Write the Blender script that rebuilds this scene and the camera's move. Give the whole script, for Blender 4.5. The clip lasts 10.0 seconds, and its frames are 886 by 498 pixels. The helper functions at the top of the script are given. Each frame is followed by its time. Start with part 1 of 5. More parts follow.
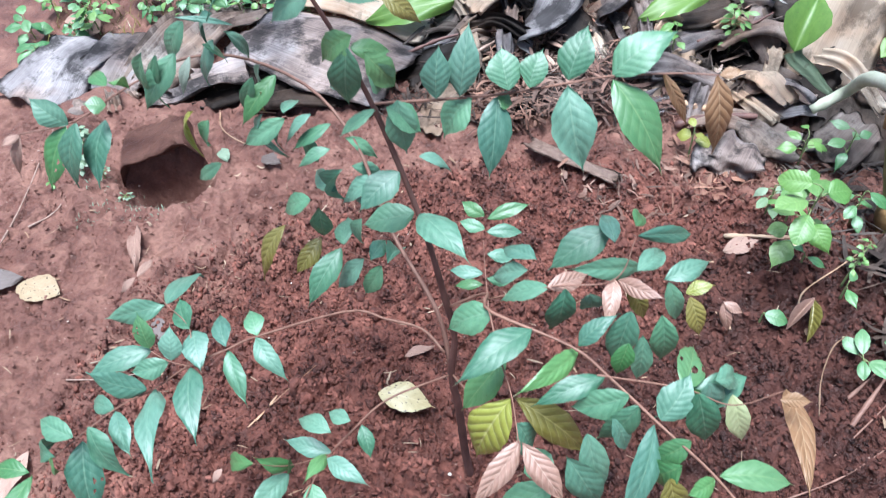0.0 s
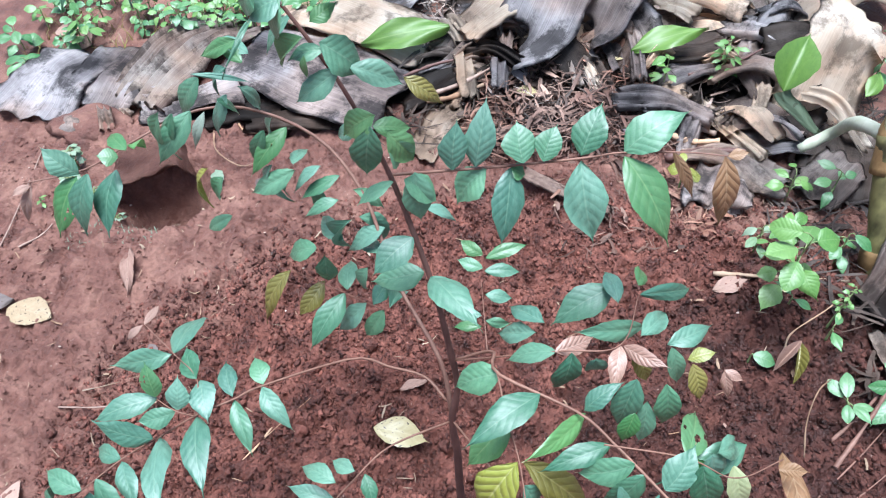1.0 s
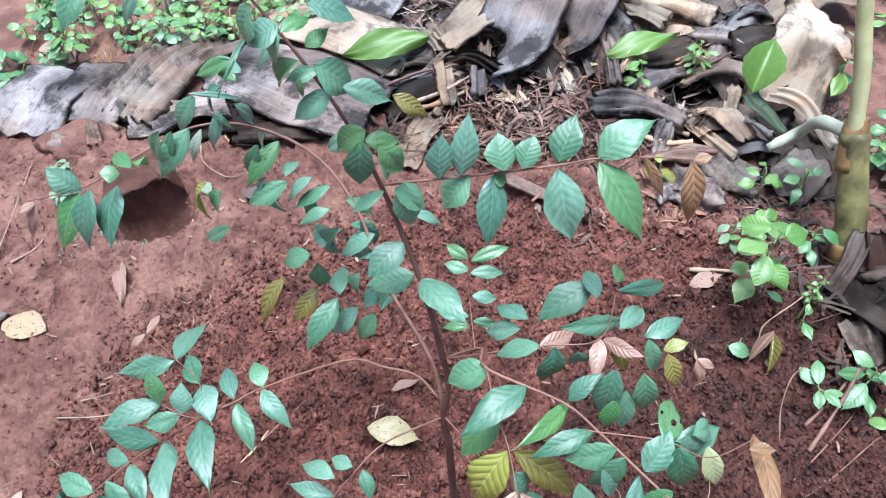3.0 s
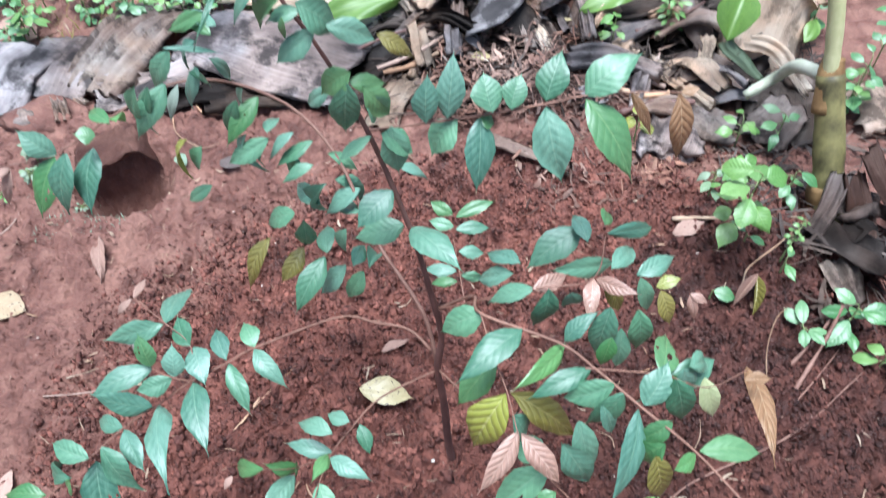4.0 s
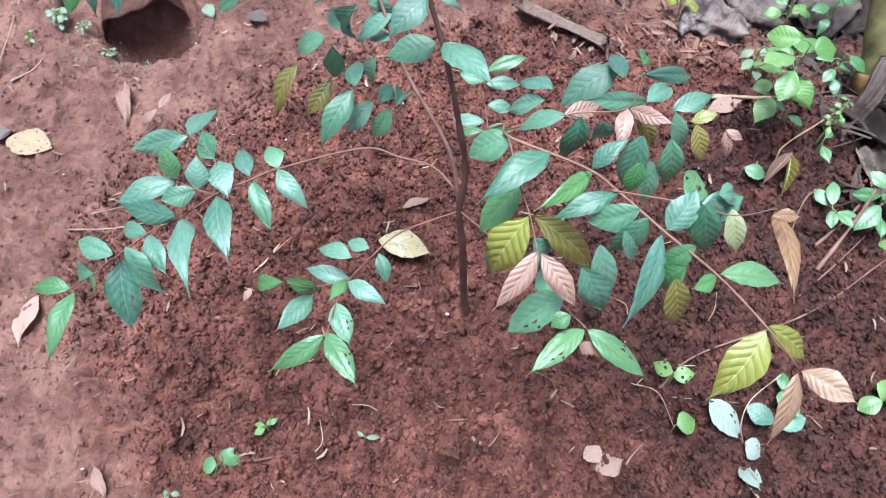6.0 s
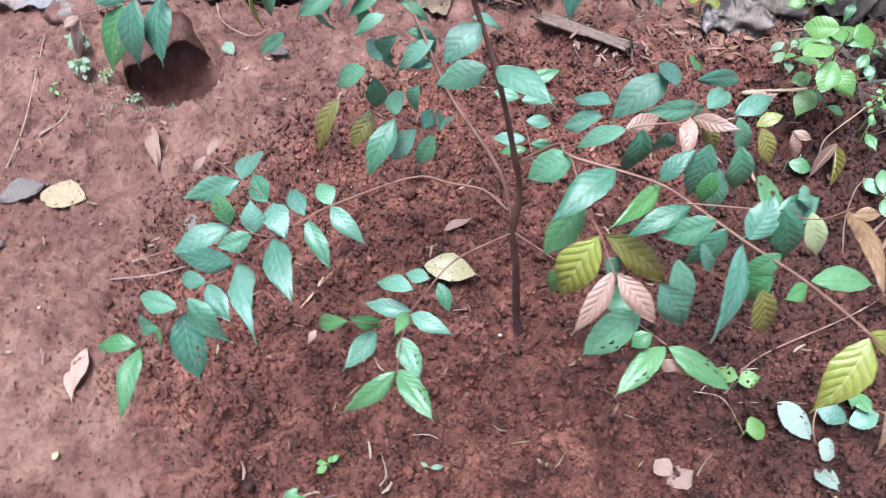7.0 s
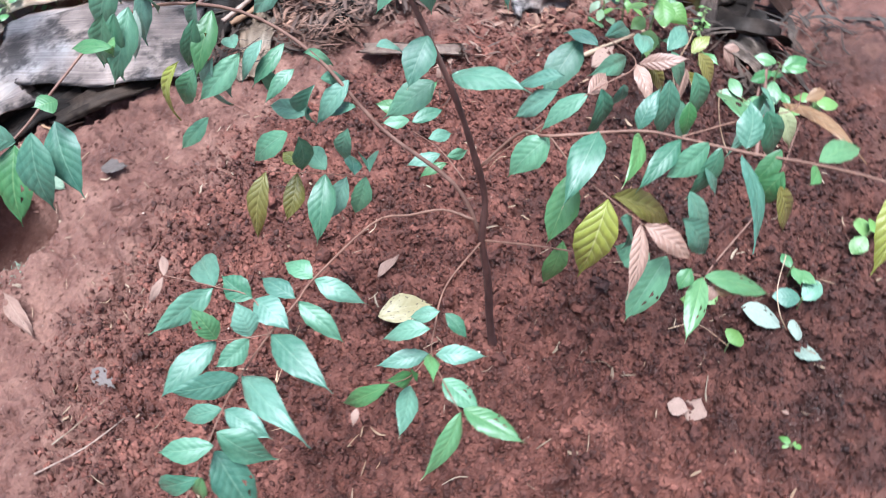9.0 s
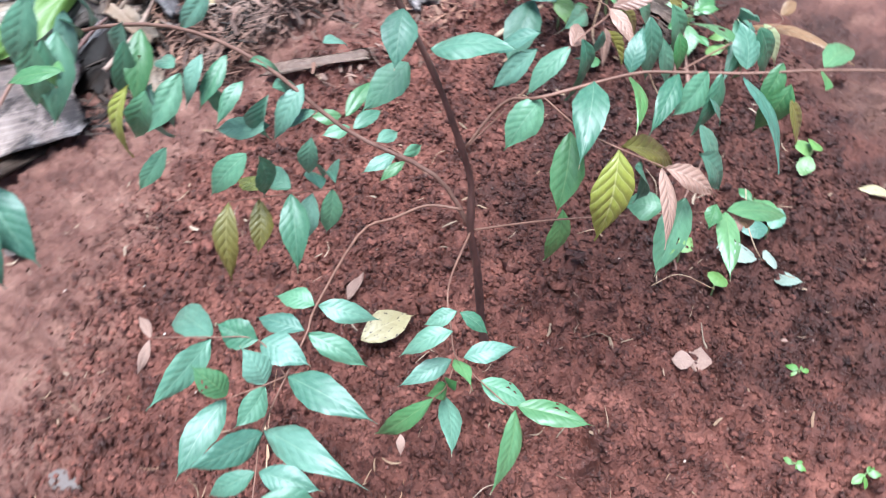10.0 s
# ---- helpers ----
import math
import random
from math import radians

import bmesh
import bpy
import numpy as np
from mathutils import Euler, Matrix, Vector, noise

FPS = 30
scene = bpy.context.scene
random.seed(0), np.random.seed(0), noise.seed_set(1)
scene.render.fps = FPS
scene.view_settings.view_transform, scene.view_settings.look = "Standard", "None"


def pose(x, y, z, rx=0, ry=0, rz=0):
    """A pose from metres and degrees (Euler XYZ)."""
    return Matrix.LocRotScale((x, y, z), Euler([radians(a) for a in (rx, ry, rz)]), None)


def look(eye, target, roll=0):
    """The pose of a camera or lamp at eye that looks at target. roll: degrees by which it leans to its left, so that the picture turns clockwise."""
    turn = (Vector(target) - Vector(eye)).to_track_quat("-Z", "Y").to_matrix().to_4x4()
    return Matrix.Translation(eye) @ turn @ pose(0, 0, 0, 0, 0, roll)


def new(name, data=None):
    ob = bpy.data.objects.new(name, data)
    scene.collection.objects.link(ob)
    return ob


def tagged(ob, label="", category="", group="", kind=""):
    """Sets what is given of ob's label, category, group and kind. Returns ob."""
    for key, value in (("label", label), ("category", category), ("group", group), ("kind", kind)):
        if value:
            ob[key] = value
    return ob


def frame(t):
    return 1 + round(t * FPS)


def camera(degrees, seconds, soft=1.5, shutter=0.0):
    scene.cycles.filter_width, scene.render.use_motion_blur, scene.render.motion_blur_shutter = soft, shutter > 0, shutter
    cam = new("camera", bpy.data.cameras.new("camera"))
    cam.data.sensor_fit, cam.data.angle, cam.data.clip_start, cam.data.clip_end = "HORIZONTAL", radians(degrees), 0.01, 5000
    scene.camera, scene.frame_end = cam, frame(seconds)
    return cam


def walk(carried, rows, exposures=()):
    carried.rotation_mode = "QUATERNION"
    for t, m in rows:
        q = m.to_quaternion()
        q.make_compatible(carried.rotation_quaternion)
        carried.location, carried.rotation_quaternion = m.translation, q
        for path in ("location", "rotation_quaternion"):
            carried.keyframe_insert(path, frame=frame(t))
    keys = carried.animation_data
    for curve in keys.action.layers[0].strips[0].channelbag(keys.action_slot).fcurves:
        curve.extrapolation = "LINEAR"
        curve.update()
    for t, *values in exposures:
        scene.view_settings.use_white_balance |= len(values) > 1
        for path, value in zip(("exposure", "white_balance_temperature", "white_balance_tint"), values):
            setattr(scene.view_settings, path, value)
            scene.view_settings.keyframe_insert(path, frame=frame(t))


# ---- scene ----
cam = camera(62.0, 10.0, 1.1, 0.4)
PATH = [
    (0, (0.061, 0.215, 1.47), (-0.023, 1.531, -0.035), -5.6),
    (0.5, (0.043, 0.246, 1.521), (-0.048, 1.565, 0.02), -5.6),
    (1, (0.026, 0.261, 1.535), (0.0, 1.574, 0.027), -2.6),
    (1.5, (0.008, 0.255, 1.557), (-0.016, 1.566, 0.047), -2.7),
    (2, (0.029, 0.243, 1.574), (0.023, 1.557, 0.066), -2.0),
    (2.2, (0.036, 0.244, 1.567), (0.038, 1.558, 0.06), -2.0),
    (3.5, (0.007, 0.209, 1.582), (0.044, 1.531, 0.082), -3.2),
    (4, (0.0, 0.205, 1.549), (0.077, 1.467, -0.001), -3.2),
    (4.5, (-0.027, 0.195, 1.504), (0.082, 1.286, -0.169), -2.2),
    (5, (-0.083, 0.159, 1.476), (0.051, 1.224, -0.211), -1.9),
    (5.2, (-0.097, 0.144, 1.462), (0.038, 1.202, -0.23), -1.8),
    (6.3, (0.003, 0.118, 1.473), (-0.029, 1.195, -0.212), -1.9),
    (6.5, (-0.002, 0.126, 1.467), (-0.041, 1.2, -0.22), -2.1),
    (7, (-0.082, 0.151, 1.47), (-0.106, 1.256, -0.198), -7.8),
    (7.5, (-0.165, 0.159, 1.463), (-0.134, 1.274, -0.197), -7.2),
    (8, (-0.164, 0.153, 1.466), (-0.114, 1.291, -0.178), -6.3),
    (8.5, (-0.169, 0.19, 1.443), (0.003, 1.339, -0.185), -5.1),
    (9, (-0.308, 0.228, 1.44), (0.156, 1.278, -0.197), -8.7),
    (9.5, (-0.376, 0.242, 1.442), (0.146, 1.264, -0.196), -9.3),
    (10, (-0.405, 0.333, 1.369), (0.296, 1.246, -0.267), -9.8),
]
walk(cam, [(t, look(eye, target, roll)) for t, eye, target, roll in PATH], [(0, 2.46, 5480, 8), (2, 2.38, 5480, 8), (4.5, 2.46, 5480, 8), (6.5, 2.43, 5480, 8), (8.5, 2.52, 5480, 8), (10, 2.60, 5480, 8)])

# ---- light: an overcast sky ----
SUN_UP, SUN_ROUND = 86.0, 215.0
world = bpy.data.worlds.new("overcast_sky")
scene.world = world
world.use_nodes = True
wn, wl = world.node_tree.nodes, world.node_tree.links
wn.clear()
w_out, w_bg, w_sky = wn.new("ShaderNodeOutputWorld"), wn.new("ShaderNodeBackground"), wn.new("ShaderNodeTexSky")
w_sky.sky_type, w_sky.sun_disc = "NISHITA", False
w_sky.sun_elevation, w_sky.sun_rotation = radians(SUN_UP), radians(SUN_ROUND)
w_sky.air_density, w_sky.dust_density, w_sky.ozone_density = 1.0, 3.0, 1.0
w_bg.inputs["Strength"].default_value = 0.030
wl.new(w_sky.outputs[0], w_bg.inputs["Color"])
wl.new(w_bg.outputs[0], w_out.inputs["Surface"])
sun = new("sun", bpy.data.lights.new("sun", "SUN"))
sun.data.energy, sun.data.angle, sun.data.color = 1.75, radians(34), (1.0, 0.99, 0.965)
a, b = radians(SUN_UP), radians(SUN_ROUND)
sun.matrix_world = look((0, 0, 0), (-math.cos(a) * math.sin(b), -math.cos(a) * math.cos(b), -math.sin(a)))


# ---- materials ----
def material(name, rough=0.8, spec=0.4):
    m = bpy.data.materials.new(name)
    m.use_nodes = True
    t = m.node_tree
    p = t.nodes["Principled BSDF"]
    p.inputs["Roughness"].default_value, p.inputs["Specular IOR Level"].default_value = rough, spec
    return m, t, p


def node(t, kind, **sets):
    n = t.nodes.new(kind)
    for key, value in sets.items():
        n.inputs[key.replace("_", " ")].default_value = value
    return n


def ramp(t, source, stops):
    n = t.nodes.new("ShaderNodeValToRGB")
    while len(n.color_ramp.elements) < len(stops):
        n.color_ramp.elements.new(0.5)
    for e, (at, colour) in zip(n.color_ramp.elements, stops):
        e.position, e.color = at, (*colour, 1) if len(colour) == 3 else colour
    t.links.new(source, n.inputs["Fac"])
    return n.outputs["Color"]


def mix(t, fac, first, second, how="MIX"):
    n = t.nodes.new("ShaderNodeMix")
    n.data_type, n.blend_type = "RGBA", how
    for socket, value in ((n.inputs[0], fac), (n.inputs[6], first), (n.inputs[7], second)):
        if isinstance(value, bpy.types.NodeSocket):
            t.links.new(value, socket)
        else:
            socket.default_value = (*value, 1) if isinstance(value, tuple) else value
    return n.outputs[2]


def calc(t, how, *values):
    n = t.nodes.new("ShaderNodeMath")
    n.operation = how
    for socket, value in zip(n.inputs, values):
        if isinstance(value, bpy.types.NodeSocket):
            t.links.new(value, socket)
        else:
            socket.default_value = value
    return n.outputs[0]


def coords(t, which="Object"):
    return t.nodes.new("ShaderNodeTexCoord").outputs[which]


def place_coords(t):
    return t.nodes.new("ShaderNodeNewGeometry").outputs["Position"]


def noisy(t, where, scale, detail=4.0, rough=0.6, stretch=None):
    n = node(t, "ShaderNodeTexNoise", Scale=scale, Detail=detail, Roughness=rough)
    if stretch:
        mp = t.nodes.new("ShaderNodeMapping")
        mp.inputs["Scale"].default_value = stretch
        t.links.new(where, mp.inputs["Vector"])
        where = mp.outputs[0]
    t.links.new(where, n.inputs["Vector"])
    return n.outputs["Fac"]


def bumped(t, p, height, strength, distance):
    n = node(t, "ShaderNodeBump", Strength=strength, Distance=distance)
    t.links.new(height, n.inputs["Height"])
    t.links.new(n.outputs[0], p.inputs["Normal"])


def soil_material(name, loose):
    """Red earth: dark and crumbly where dug, paler and smoother where trodden."""
    m, t, p = material(name, 0.9, 0.45)
    w = place_coords(t)
    big, mid, fine = noisy(t, w, 2.2, 3), noisy(t, w, 14, 5), noisy(t, w, 130, 4, 0.7)
    dug = ramp(t, mid, [(0.3, (0.054, 0.0178, 0.0118)), (0.5, (0.144, 0.0480, 0.0320)), (0.70, (0.262, 0.102, 0.072))])
    hard = ramp(t, calc(t, "ADD", calc(t, "MULTIPLY", mid, 0.65), calc(t, "MULTIPLY", big, 0.35)), [(0.36, (0.092, 0.037, 0.026)), (0.47, (0.150, 0.063, 0.045)), (0.62, (0.252, 0.130, 0.096))])
    if loose:
        own = t.nodes.new("ShaderNodeNewGeometry").outputs["Random Per Island"]
        base = mix(t, 1.0, dug, ramp(t, own, [(0, (0.55, 0.53, 0.53)), (0.6, (0.96, 0.96, 0.96)), (1, (1.5, 1.52, 1.54))]), "MULTIPLY")
    else:
        mp = t.nodes.new("ShaderNodeMapping")
        mp.inputs["Location"].default_value, mp.inputs["Scale"].default_value = (-0.17 / 0.98, -0.92 / 0.84, 0), (1 / 0.98, 1 / 0.84, 0)
        t.links.new(w, mp.inputs["Vector"])
        far = t.nodes.new("ShaderNodeVectorMath")
        far.operation = "LENGTH"
        t.links.new(mp.outputs[0], far.inputs[0])
        edge = calc(t, "ADD", far.outputs["Value"], calc(t, "MULTIPLY", calc(t, "SUBTRACT", noisy(t, w, 4.5, 4), 0.5), 0.7))
        base = mix(t, ramp(t, edge, [(0.85, (0, 0, 0)), (1.12, (1, 1, 1))]), dug, hard)
    # shade over the bank by the banana plant, painted in as darker soil
    shade_map = t.nodes.new("ShaderNodeMapping")
    shade_map.inputs["Location"].default_value, shade_map.inputs["Scale"].default_value = (-0.74 / 0.60, -0.72 / 0.66, 0), (1 / 0.60, 1 / 0.66, 0)
    t.links.new(w, shade_map.inputs["Vector"])
    out = t.nodes.new("ShaderNodeVectorMath")
    out.operation = "LENGTH"
    t.links.new(shade_map.outputs[0], out.inputs[0])
    shaded = ramp(t, calc(t, "ADD", out.outputs["Value"], calc(t, "MULTIPLY", calc(t, "SUBTRACT", noisy(t, w, 5.5, 5), 0.5), 1.3)), [(0.72, (1, 1, 1)), (1.15, (0, 0, 0))])
    base = mix(t, shaded, base, mix(t, 1.0, base, (0.52, 0.48, 0.46), "MULTIPLY"))
    grain = ramp(t, fine, [(0.3, (0.80, 0.79, 0.78)), (0.7, (1.12, 1.11, 1.10))])
    base = mix(t, 1.0, base, grain, "MULTIPLY")
    specks = t.nodes.new("ShaderNodeTexVoronoi")
    specks.inputs["Scale"].default_value = 75
    t.links.new(w, specks.inputs["Vector"])
    dots = calc(t, "MULTIPLY", calc(t, "LESS_THAN", specks.outputs["Distance"], 0.16), calc(t, "GREATER_THAN", noisy(t, w, 31, 2), 0.58))
    base = mix(t, calc(t, "MULTIPLY", dots, 0.4), base, (0.40, 0.29, 0.23))
    t.links.new(base, p.inputs["Base Color"])
    t.links.new(ramp(t, mid, [(0.35, (0.42, 0.42, 0.42)), (0.62, (0.85, 0.85, 0.85))]), p.inputs["Roughness"])
    bumped(t, p, calc(t, "ADD", calc(t, "MULTIPLY", noisy(t, w, 38, 6, 0.7), 1.0), calc(t, "MULTIPLY", fine, 0.30)), 1.0, 0.013)
    return m


def leaf_material(name, dark, light, vein, rough=0.44, spots=0.0, veins=8.0, relief=0.16, sheen=0.5, shift=1.0, lines=0.12, rib=0.30):
    """A leaf with a midrib, side veins that sweep forward, patchy colour, a dry tip and a waxy face."""
    m, t, p = material(name, rough, 0.5)
    sep = t.nodes.new("ShaderNodeSeparateXYZ")
    t.links.new(coords(t, "UV"), sep.inputs[0])
    u, v = sep.outputs[0], sep.outputs[1]
    across = calc(t, "ABSOLUTE", calc(t, "SUBTRACT", v, 0.5))
    sweep = calc(t, "SUBTRACT", calc(t, "MULTIPLY", u, veins), calc(t, "MULTIPLY", across, 3.4))
    sweep = calc(t, "ADD", sweep, calc(t, "MULTIPLY", calc(t, "SUBTRACT", noisy(t, coords(t), 3.0, 2), 0.5), 0.35))
    wave = calc(t, "ABSOLUTE", calc(t, "SUBTRACT", calc(t, "FRACT", sweep), 0.5))
    side = calc(t, "MULTIPLY", ramp(t, wave, [(0.015, (1, 1, 1)), (0.10, (0, 0, 0))]), calc(t, "LESS_THAN", across, 0.47))
    mid = ramp(t, across, [(0.008, (1, 1, 1)), (0.03, (0, 0, 0))])
    info = t.nodes.new("ShaderNodeObjectInfo").outputs["Random"]
    patch = noisy(t, coords(t), 7.0, 5, 0.65)
    tone = calc(t, "ADD", calc(t, "MULTIPLY", patch, 0.7), calc(t, "MULTIPLY", info, 0.45))
    base = ramp(t, tone, [(0.3, dark), (0.85, light)])
    grey = calc(t, "FRACT", calc(t, "MULTIPLY", info, 7.3))
    base = mix(t, shift, base, ramp(t, grey, [(0, (0.92, 1.02, 0.82)), (0.5, (1, 1, 1)), (1, (1.08, 1.03, 1.14))]), "MULTIPLY")
    base = mix(t, calc(t, "MULTIPLY", side, lines), base, vein)
    base = mix(t, calc(t, "MULTIPLY", mid, rib), base, vein)
    if shift:
        dry = calc(t, "MULTIPLY", calc(t, "GREATER_THAN", calc(t, "ADD", u, calc(t, "MULTIPLY", patch, 0.02)), 0.972), calc(t, "GREATER_THAN", calc(t, "FRACT", calc(t, "MULTIPLY", info, 5.1)), 0.45))
        base = mix(t, calc(t, "MULTIPLY", dry, 0.8), base, (0.45, 0.34, 0.22))
        blotch = calc(t, "GREATER_THAN", noisy(t, coords(t), 23.0, 2), 0.70)
        base = mix(t, calc(t, "MULTIPLY", blotch, 0.45), base, (0.07, 0.065, 0.03))
    if spots:
        spot = calc(t, "GREATER_THAN", noisy(t, coords(t), 14.0, 2), 1 - spots)
        base = mix(t, spot, base, (0.06, 0.035, 0.02))
    t.links.new(base, p.inputs["Base Color"])
    t.links.new(ramp(t, noisy(t, coords(t), 6.0, 3), [(0.3, (rough - 0.1,) * 3), (0.7, (rough + 0.15,) * 3)]), p.inputs["Roughness"])
    p.inputs["Coat Weight"].default_value, p.inputs["Coat Roughness"].default_value = sheen, 0.36
    hump = calc(t, "SINE", calc(t, "MULTIPLY", wave, math.pi))
    height = calc(t, "ADD", calc(t, "ADD", hump, calc(t, "MULTIPLY", noisy(t, coords(t), 45.0, 4), 0.5)), calc(t, "MULTIPLY", noisy(t, coords(t), 5.0, 3), 1.2))
    bumped(t, p, height, relief, 0.004)
    back = t.nodes.new("ShaderNodeBsdfTranslucent")
    t.links.new(base, back.inputs["Color"])
    both = t.nodes.new("ShaderNodeMixShader")
    both.inputs[0].default_value = 0.18
    t.links.new(p.outputs[0], both.inputs[1])
    t.links.new(back.outputs[0], both.inputs[2])
    t.links.new(both.outputs[0], t.nodes["Material Output"].inputs["Surface"])
    return m


def fibre_material(name, dark, mid, light, lines=95.0, rough=0.62, blotch=0.55, strands=False):
    """Dry plant fibre: streaks along the piece (its UV's u), blotches of rot."""
    m, t, p = material(name, rough, 0.22)
    uv = coords(t, "UV")
    streak = noisy(t, uv, 1.0, 5, 0.7, (0.5, lines, 1))
    rot, patch = noisy(t, coords(t), 8.0, 6, 0.7), noisy(t, coords(t), 4.2, 5, 0.6)
    tone = calc(t, "ADD", calc(t, "MULTIPLY", streak, 0.26), calc(t, "MULTIPLY", patch, 0.74))
    base = ramp(t, tone, [(0.34, dark), (0.48, mid), (0.63, light)])
    warm = ramp(t, noisy(t, coords(t), 3.1, 3), [(0.46, (0, 0, 0)), (0.60, (1, 1, 1))])
    base = mix(t, calc(t, "MULTIPLY", warm, 0.6), base, mix(t, 1.0, base, (1.14, 0.88, 0.70), "MULTIPLY"))
    dirt = ramp(t, rot, [(0.50, (0, 0, 0)), (0.60, (1, 1, 1))])
    base = mix(t, calc(t, "MULTIPLY", dirt, blotch), base, tuple(c * 0.42 for c in dark))
    shade = ramp(t, t.nodes.new("ShaderNodeNewGeometry").outputs["Random Per Island"] if strands else t.nodes.new("ShaderNodeObjectInfo").outputs["Random"], [(0, (0.55 - 0.3 * strands,) * 3), (1, (1.25, 1.2, 1.14))])
    base = mix(t, 1.0, base, shade, "MULTIPLY")
    t.links.new(base, p.inputs["Base Color"])
    t.links.new(ramp(t, rot, [(0.3, (rough - 0.2,) * 3), (0.7, (rough + 0.15,) * 3)]), p.inputs["Roughness"])
    bumped(t, p, calc(t, "ADD", calc(t, "MULTIPLY", streak, 0.6), calc(t, "MULTIPLY", rot, 0.6)), 0.5, 0.004)
    return m


def bark_material(name, dark, light, rough=0.6, scale=60.0):
    m, t, p = material(name, rough, 0.4)
    w = place_coords(t)
    grain, patch = noisy(t, w, scale, 5, 0.65, (1, 1, 0.25)), noisy(t, w, 16, 3)
    base = ramp(t, calc(t, "ADD", calc(t, "MULTIPLY", grain, 0.55), calc(t, "MULTIPLY", patch, 0.45)), [(0.35, dark), (0.65, light)])
    t.links.new(base, p.inputs["Base Color"])
    bumped(t, p, grain, 0.6, 0.003)
    return m


SOIL, CLOD = soil_material("red_soil", False), soil_material("loose_red_soil", True)
GREEN = leaf_material("green_leaf", (0.040, 0.120, 0.074), (0.146, 0.282, 0.184), (0.24, 0.36, 0.24), relief=0.16, sheen=0.35, lines=0.04, rough=0.48)
FRESH = leaf_material("fresh_green_leaf", (0.050, 0.150, 0.050), (0.130, 0.260, 0.100), (0.25, 0.36, 0.15), relief=0.16, lines=0.05)
LIME = leaf_material("yellow_green_leaf", (0.17, 0.18, 0.022), (0.29, 0.31, 0.050), (0.50, 0.49, 0.20), relief=0.4, rough=0.34, sheen=0.7, shift=0.0, lines=0.4, rib=0.6)
OLIVE = leaf_material("olive_leaf", (0.14, 0.125, 0.024), (0.24, 0.20, 0.045), (0.36, 0.32, 0.12), relief=0.35, rough=0.34, sheen=0.7, shift=0.0, lines=0.35, rib=0.5)
PINK = leaf_material("bronze_pink_leaf", (0.26, 0.135, 0.095), (0.41, 0.255, 0.190), (0.56, 0.41, 0.32), relief=0.35, rough=0.40, shift=0.0, lines=0.35, rib=0.5)
BRONZE = leaf_material("orange_bronze_leaf", (0.24, 0.135, 0.072), (0.36, 0.225, 0.14), (0.50, 0.36, 0.25), relief=0.35, rough=0.42, shift=0.0, lines=0.35, rib=0.5)
RUSTY = leaf_material("rusty_young_leaf", (0.22, 0.115, 0.050), (0.34, 0.200, 0.100), (0.48, 0.34, 0.20), relief=0.35, rough=0.40, shift=0.0, lines=0.4, rib=0.5)
CREAM = leaf_material("cream_dying_leaf", (0.38, 0.31, 0.15), (0.55, 0.49, 0.29), (0.55, 0.46, 0.27), rough=0.55, spots=0.35, shift=0.0)
BEIGE = leaf_material("beige_fallen_leaf", (0.32, 0.23, 0.13), (0.51, 0.41, 0.27), (0.50, 0.36, 0.24), rough=0.6, spots=0.36, sheen=0.1, shift=0.0)
PALE = leaf_material("pale_leaf_underside", (0.20, 0.255, 0.20), (0.33, 0.385, 0.31), (0.42, 0.50, 0.40), rough=0.7, spots=0.25, sheen=0.0, shift=0.0)
DRYLEAF = leaf_material("dry_brown_leaf", (0.25, 0.145, 0.108), (0.41, 0.27, 0.210), (0.46, 0.34, 0.24), rough=0.75, spots=0.3, sheen=0.0, shift=0.0)
GREYLEAF = leaf_material("dead_grey_leaf", (0.085, 0.062, 0.052), (0.17, 0.135, 0.12), (0.2, 0.17, 0.15), rough=0.7, spots=0.3, sheen=0.0, shift=0.0)
YELLOWING = leaf_material("yellowing_pale_leaf", (0.24, 0.30, 0.12), (0.42, 0.45, 0.24), (0.50, 0.54, 0.26), rough=0.5, spots=0.27, shift=0.0)
WEED = leaf_material("weed_leaf", (0.085, 0.19, 0.040), (0.175, 0.305, 0.080), (0.26, 0.38, 0.15), rough=0.5)
GREYGREEN = leaf_material("grey_green_leaf", (0.13, 0.19, 0.115), (0.24, 0.31, 0.20), (0.3, 0.36, 0.26), rough=0.6, sheen=0.1)
BANANA = leaf_material("green_banana_leaf", (0.050, 0.125, 0.016), (0.125, 0.225, 0.036), (0.24, 0.33, 0.10), veins=40, relief=0.04, lines=0.05, rough=0.5, sheen=0.25)
GREYDRY = fibre_material("grey_dry_banana_leaf", (0.055, 0.050, 0.055), (0.265, 0.245, 0.255), (0.61, 0.58, 0.59), lines=70, blotch=0.8)
BROWNDRY = fibre_material("brown_dry_banana_leaf", (0.060, 0.042, 0.036), (0.27, 0.21, 0.185), (0.58, 0.52, 0.47), blotch=0.7)
TANDRY = fibre_material("tan_banana_sheath", (0.34, 0.25, 0.19), (0.58, 0.48, 0.38), (0.78, 0.71, 0.62), lines=60, blotch=0.7)
# BLACKDRY: rotten leaf, and the black that puts shade into the heap's gaps
BLACKDRY = fibre_material("rotten_leaf_and_gap_shade", (0.016, 0.012, 0.011), (0.048, 0.038, 0.033), (0.12, 0.100, 0.090))
FIBRE = fibre_material("red_brown_fibre", (0.070, 0.036, 0.028), (0.16, 0.092, 0.072), (0.34, 0.235, 0.19), lines=8, blotch=0.3, strands=True)
STRAW = fibre_material("straw", (0.17, 0.105, 0.070), (0.34, 0.24, 0.165), (0.54, 0.44, 0.33), lines=12, blotch=0.3)
BARK = bark_material("dark_bark", (0.055, 0.028, 0.024), (0.18, 0.090, 0.072))
